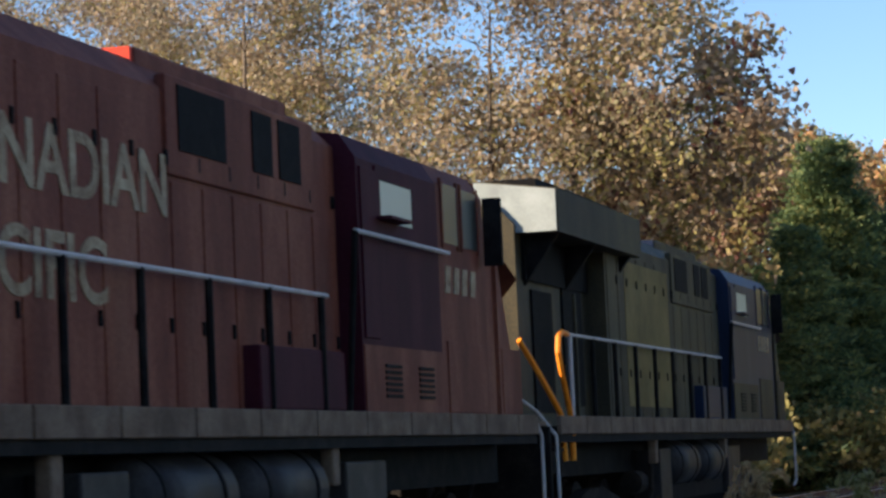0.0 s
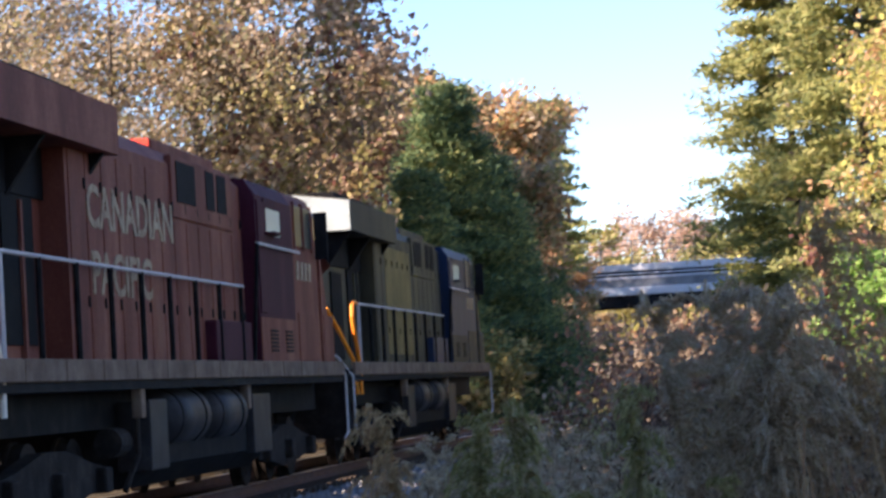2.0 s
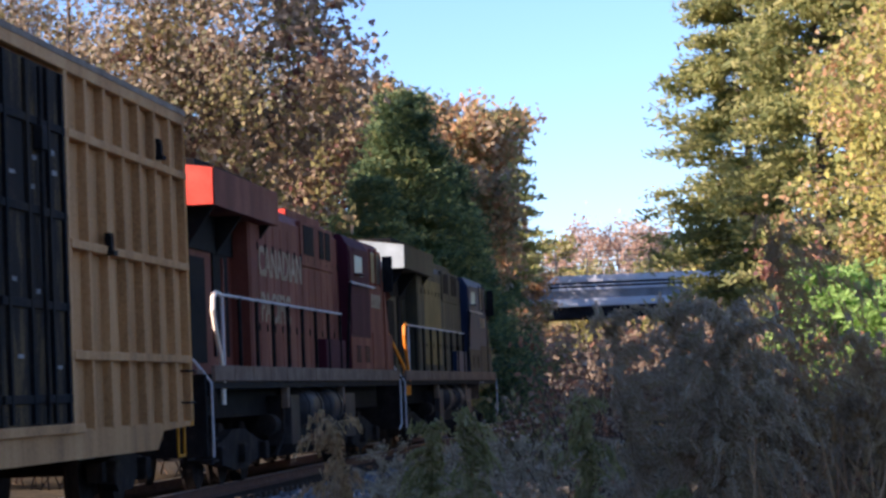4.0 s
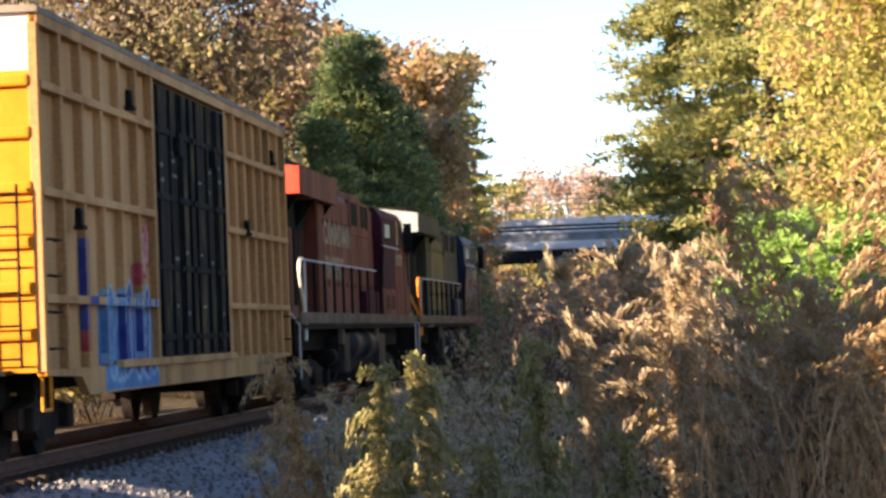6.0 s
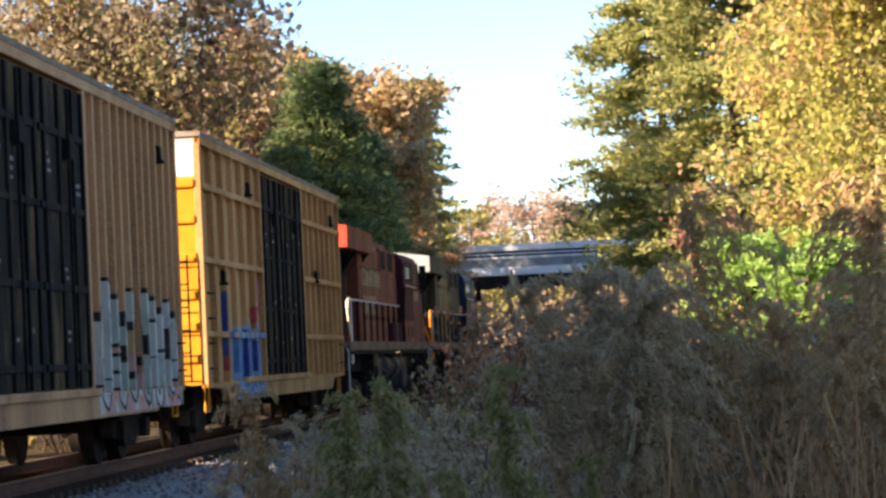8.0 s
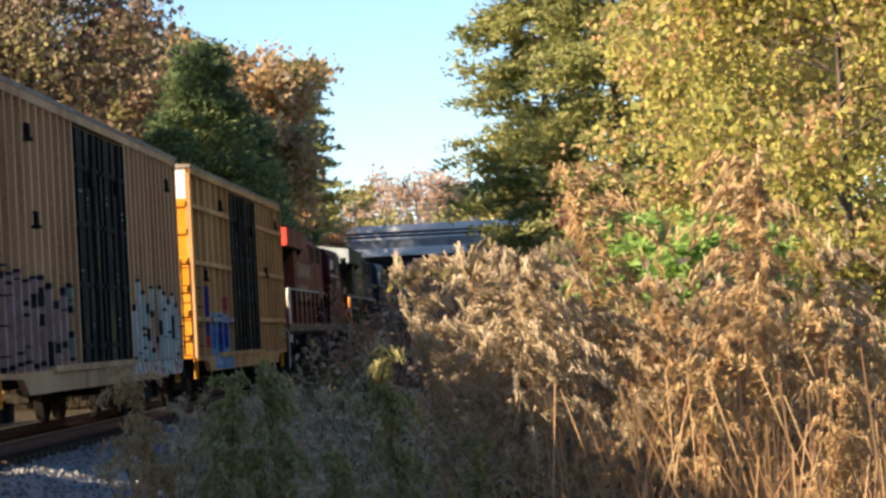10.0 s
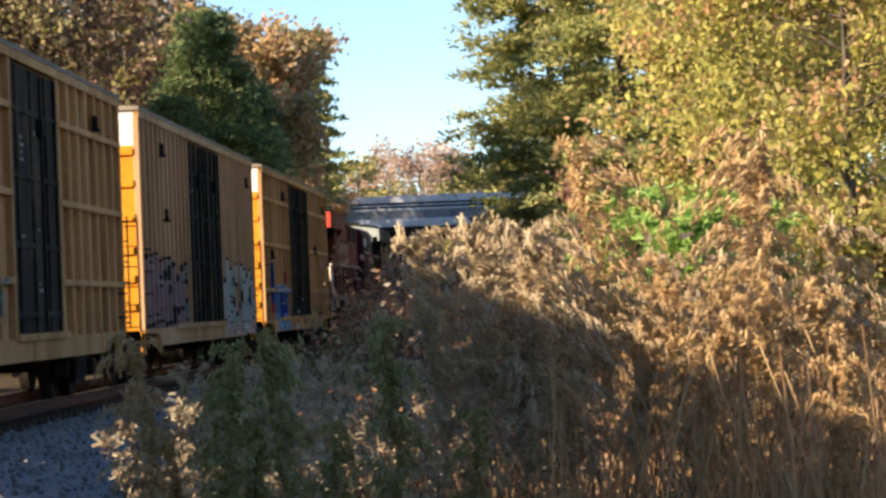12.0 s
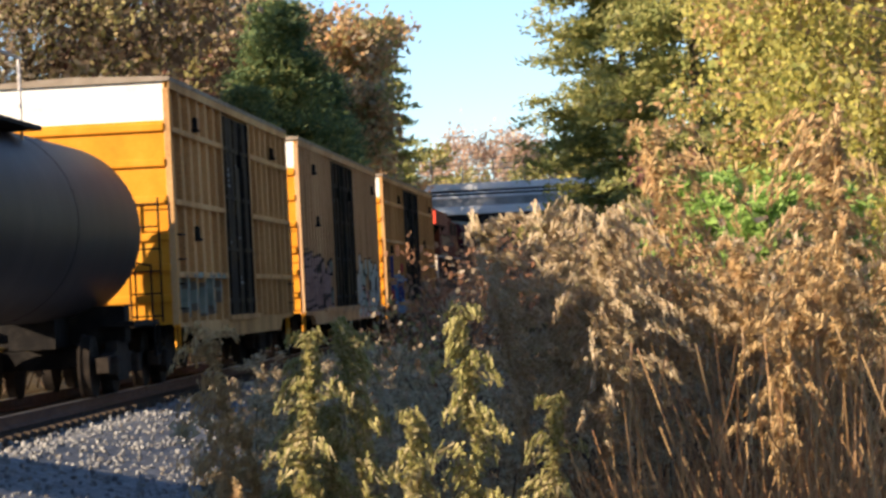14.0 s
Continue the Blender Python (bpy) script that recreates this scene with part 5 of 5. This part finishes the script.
def plume_weed(label, seed, height, mat, count, reach, stem="stem", flag=0.45, bias=0.0):
    """Tall dry weed: a stem, arching side branches, tufts of seed hanging along them."""
    rng = np.random.default_rng(seed)
    T = empty("plume_weed", label, "weed", "weeds beside the track")
    segs, P, D = [], [], []
    top = np.zeros(3)
    d = np.array([rng.normal(0, 0.06), rng.normal(0, 0.06), 1.0])
    k = 12
    spine = [top.copy()]
    for i in range(k):
        nxt = top + d / np.linalg.norm(d) * height / k
        segs.append((top, nxt, 0.0065 * (1 - 0.85 * i / k), 0.0065 * (1 - 0.85 * (i + 1) / k)))
        top = nxt
        spine.append(top.copy())
        d = d + rng.normal(0, 0.035, 3)
    n = int(46 * (1.3 - flag))
    for i in range(n):
        h = flag + (1 - flag) * (i + rng.random()) / n
        q = min(k - 1, int(h * k))
        b = spine[q] + (spine[q + 1] - spine[q]) * (h * k - q)
        ang = rng.normal(bias, 1.1)
        ln = 1.5 * reach * (0.3 + 0.8 * math.sin(math.pi * min(1, (1 - h) / (1 - flag) * 0.7 + 0.1))) * rng.uniform(0.5, 1.35)
        e = np.array([math.cos(ang), math.sin(ang), 2.6])
        for s in range(6):
            e /= np.linalg.norm(e)
            nx = b + e * ln / 6
            segs.append((b, nx, 0.0016, 0.0010))
            for _ in range(max(1, int(count / n / 6))):
                P.append(b + (nx - b) * rng.random() + rng.normal(0, 0.008, 3))
                D.append(e * 0.6 + rng.normal(0, 0.3, 3) + np.array([0.1, 0, -0.7]))
            b = nx
            e = e + np.array([0.10 * math.cos(ang) + 0.05, 0.10 * math.sin(ang), -0.10 - 0.19 * s])
    for i in range(10):
        h = rng.uniform(0.1, flag)
        q = int(h * k)
        b = spine[q]
        e = b + np.array([rng.normal(0, 0.16), rng.normal(0, 0.16), rng.uniform(-0.05, 0.15)])
        segs.append((b, e, 0.0025, 0.001))
    tubes("stem", segs, M[stem], T, 3)
    P, D = np.array(P), np.array(D)
    U = unit(D) * rng.uniform(0.016, 0.042, (len(P), 1))
    V = unit(np.cross(U, rng.normal(0, 1, (len(P), 3)))) * rng.uniform(0.0014, 0.0032, (len(P), 1))
    quads("plume", P, U, V, M[mat], T, 0.3)
    return T


def leafy_weed(label, seed, height, mat, count):
    """Fine-leaved bushy weed."""
    rng = np.random.default_rng(seed)
    T = empty("leafy_weed", label, "weed")
    segs, P = [], []
    for s in range(5):
        b = np.array([rng.normal(0, 0.08), rng.normal(0, 0.08), 0.0])
        d = np.array([rng.normal(0, 0.13), rng.normal(0, 0.13), 1.0])
        for i in range(8):
            e = b + d / np.linalg.norm(d) * height * rng.uniform(0.9, 1.05) / 8
            segs.append((b, e, 0.005, 0.004))
            if i > 1:
                for _ in range(4):
                    te = e + np.array([rng.normal(0, 0.14), rng.normal(0, 0.14), rng.uniform(0.02, 0.2)]) * (1.25 - i / 8)
                    segs.append((e, te, 0.002, 0.001))
                    for f in np.linspace(0.3, 1, 4):
                        P.append(e + (te - e) * f)
            b = e
            d = d + rng.normal(0, 0.05, 3)
    tubes("stem", segs, M["dark_stem"], T, 3)
    P = np.array(P)
    C, U, V = leaves_at(rng, P, 0.03, max(1, count // len(P)), 0.03, 1.0)
    quads("foliage", C, U, V * 0.5, M[mat], T, 0.2)
    return T


def grass_tuft(label, seed, height, mat, blades):
    rng = np.random.default_rng(seed)
    B = np.stack([rng.normal(0, 0.16, blades), rng.normal(0, 0.16, blades), np.zeros(blades)], 1)
    d = unit(np.stack([rng.normal(0, 0.22, blades), rng.normal(0, 0.22, blades), np.ones(blades)], 1))
    ln = height * rng.uniform(0.5, 1.05, (blades, 1))
    side = unit(np.cross(d, rng.normal(0, 1, (blades, 3))))
    C = [B + d * ln * 0.25, B + d * ln * 0.72 + np.array([0, 0, -0.02])]
    bow = unit(d + rng.normal(0, 0.14, (blades, 3)))
    U = [d * ln * 0.27, bow * ln * 0.25]
    V = [side * 0.005, side * 0.0035]
    return tagged(quads("grass_tuft", np.concatenate(C), np.concatenate(U), np.concatenate(V), M[mat], None, 0.0), label, "grass", kind="stuff")


weed_rng = np.random.default_rng(31)
gold_1 = plume_weed("tall golden dry plume weed in the ditch", 32, 2.75, "l_plume", 1900, 0.32, "stem", 0.58)
gold_2 = plume_weed("tall golden dry plume weed in the ditch", 33, 2.55, "l_plume", 1900, 0.28, "stem", 0.5, 2.5)
buff_1 = plume_weed("tall buff dry plume weed in the ditch", 34, 2.65, "l_plume_b", 1900, 0.34, "stem", 0.6)
buff_2 = plume_weed("tall buff dry plume weed with drooping tufts", 35, 2.4, "l_plume_b", 1900, 0.32, "dark_stem", 0.62, 3.1)
herb_1 = plume_weed("yellow-green feathery weed by the track", 36, 2.0, "l_herb", 1500, 0.15, "dark_stem", 0.42)
weed_1 = leafy_weed("grey-green bushy weed by the track", 37, 1.9, "l_weed", 1500)
weed_2 = leafy_weed("grey-green bushy weed by the track", 38, 1.7, "l_weed", 1400)
dry_1 = grass_tuft("dry golden grass tuft", 39, 1.45, "l_grass", 170)
dry_2 = grass_tuft("dry golden grass tuft", 40, 1.1, "l_grass", 150)


def field(rng, n, az0, az1, y0, y1):
    out = []
    for _ in range(n):
        y = rng.uniform(y0, y1)
        out.append((math.tan(radians(rng.uniform(az0, az1))) * y, y))
    return out


scatter(gold_1, [(0.66, 13.4), (1.22, 13.2), (1.5, 14.2)], weed_rng, 0.98, 1.04)
gold_3 = copy_thing(gold_1, pose(0, 0, 0))
scatter(gold_3, field(weed_rng, 14, 2.3, 9, 12.5, 19), weed_rng, 0.64, 0.84)
scatter(gold_2, field(weed_rng, 15, 1.9, 9, 12.0, 19), weed_rng, 0.70, 0.92)
scatter(buff_1, [(0.02, 12.7), (0.20, 13.0), (0.12, 14.0), (0.30, 13.4)] + field(weed_rng, 4, 2.0, 6, 13, 20), weed_rng, 0.82, 0.94)
for x, y, s in ((-1.54, 12.0, 0.78), (-1.44, 12.2, 0.62)):
    copy_thing(gold_2, pose(x, y, -0.87, 0, -4, 40)).scale = (s, s, s)
scatter(buff_2, [(0.18, 13.4), (0.34, 14.2), (0.10, 13.0)] + field(weed_rng, 4, 2.0, 6, 13, 20), weed_rng, 0.78, 0.9)
lean_1 = copy_thing(buff_1, pose(0, 0, 0))
for x, y, tilt, s in ((0.10, 12.9, -17, 0.92), (0.12, 13.3, -11, 0.92), (0.2, 12.7, -6, 0.88)):
    o = copy_thing(lean_1, pose(x, y, -0.85, 0, tilt, 0))
    o.scale = (s, s, s)
lean_1.matrix_basis = pose(-0.05, 13.6, -0.85, 0, -13, 0) @ Matrix.Scale(0.8, 4)
bare_1 = bush("bare_shrub", "bare dark-stemmed shrub in the ditch", 44, 2.3, 1.2, "l_brown", 420, 0.03)
scatter(bare_1, [(-0.6, 24.0), (0.25, 26.5), (0.9, 23.5), (1.6, 27.0), (-1.4, 29.0), (0.5, 31.0), (1.9, 22.0), (2.5, 24.5), (2.2, 29.0), (3.2, 27.0), (1.2, 20.5), (0.3, 21.5), (3.0, 33.0), (-0.9, 34.0)], weed_rng, 0.85, 1.1)
near_shrub = bush("bare_shrub", "dark-stemmed leafless shrub among the weeds", 45, 2.2, 1.3, "l_russet", 300, 0.02)
scatter(near_shrub, [(-0.4, 15.6), (0.2, 17.2), (0.6, 15.2), (1.35, 15.6), (1.8, 17.0), (0.9, 18.6)], weed_rng, 0.72, 0.95)
scatter(herb_1, [(-1.24, 12.0), (-1.31, 12.2), (-0.84, 12.1), (-0.45, 12.0)], weed_rng, 0.94, 1.04)
herb_2 = copy_thing(herb_1, pose(0, 0, 0))
scatter(herb_2, [(-0.70, 12.0), (-0.18, 12.1), (-1.02, 12.6), (-1.18, 12.5)], weed_rng, 0.74, 0.86)
scatter(weed_1, field(weed_rng, 62, -6.6, 1.0, 13, 34), weed_rng, 0.60, 0.86)
scatter(weed_2, field(weed_rng, 60, -6.4, 2.5, 14, 40), weed_rng, 0.60, 0.88)
scatter(dry_1, field(weed_rng, 90, 0.0, 9, 11.6, 20), weed_rng, 0.6, 1.0)
straw = grass_tuft("tall orange straw stalks under the plumes", 41, 1.9, "l_grass", 26)
scatter(straw, field(weed_rng, 44, 0.9, 9, 11.6, 14.0), weed_rng, 0.75, 1.1)
scatter(dry_2, field(weed_rng, 70, -5.0, 9, 12.0, 34), weed_rng, 0.8, 1.25)


# ---------------------------------------------------------------- pieces of the track bed
def ties():
    bed = bpy.data.objects["ballast_bed"]
    shared = boxes((-1.3, 1.3, -0.115, 0.115, -0.36, -0.165), bevel=0.012)
    first = part("tie", shared, M["tie"], bed)
    y = 8.0
    first.location = (track_x(y), y, 0)
    for _ in range(220):
        y += 0.52
        o = new("tie", first.data)
        o.parent = bed
        o.location = (track_x(y), y, 0)


ties()


def ballast_stones(n):
    rng = np.random.default_rng(51)
    bm = bmesh.new()
    bmesh.ops.create_icosphere(bm, subdivisions=1, radius=1.0)
    bv = np.array([v.co for v in bm.verts])
    bf = np.array([[v.index for v in f.verts] for f in bm.faces])
    bm.free()
    y = 16 + 60 * rng.random(n) ** 1.4
    off = rng.uniform(0.9, 4.4, n)
    x = track_x(y) + off
    z = np.where(off < 1.9, -0.27, -0.27 - (off - 1.9) / 2.4 * 0.63) + rng.uniform(-0.01, 0.03, n)
    s = rng.uniform(0.02, 0.045, (n, 1, 1)) * rng.uniform(0.6, 1.2, (n, 1, 3))
    jit = 1 + rng.uniform(-0.25, 0.25, (n, len(bv), 1))
    V = bv[None] * jit * s + np.stack([x, y, z], 1)[:, None]
    F = (bf[None] + (np.arange(n) * len(bv))[:, None, None]).reshape(-1, 3)
    me = bpy.data.meshes.new("ballast_stones")
    me.from_pydata(V.reshape(-1, 3).tolist(), [], F.tolist())
    me.materials.append(M["stone"])
    tagged(new("ballast_stones", me), "loose grey crushed stones on the track shoulder", "gravel", kind="stuff")


M["stone"] = leaf_mat("grey_stones", [(0.11, 0.11, 0.115), (0.20, 0.20, 0.205), (0.32, 0.31, 0.30), (0.16, 0.145, 0.13)], 0.0, 0.85)
ballast_stones(6500)


# ---------------------------------------------------------------- what moves
def motions():
    for car, off, length in TRAIN:
        walk(car, [(t, on_track(travelled(t) + off, length)) for t in range(15)])
    for wheel, ya in WHEELS:
        rows = []
        for k in range(141):
            roll = -math.degrees((travelled(k / 10) - travelled(0)) / WHEEL_R)
            rows.append((k / 10, pose(0, ya, WHEEL_R, roll % 360, 0, 0)))
        walk(wheel, rows)


motions()
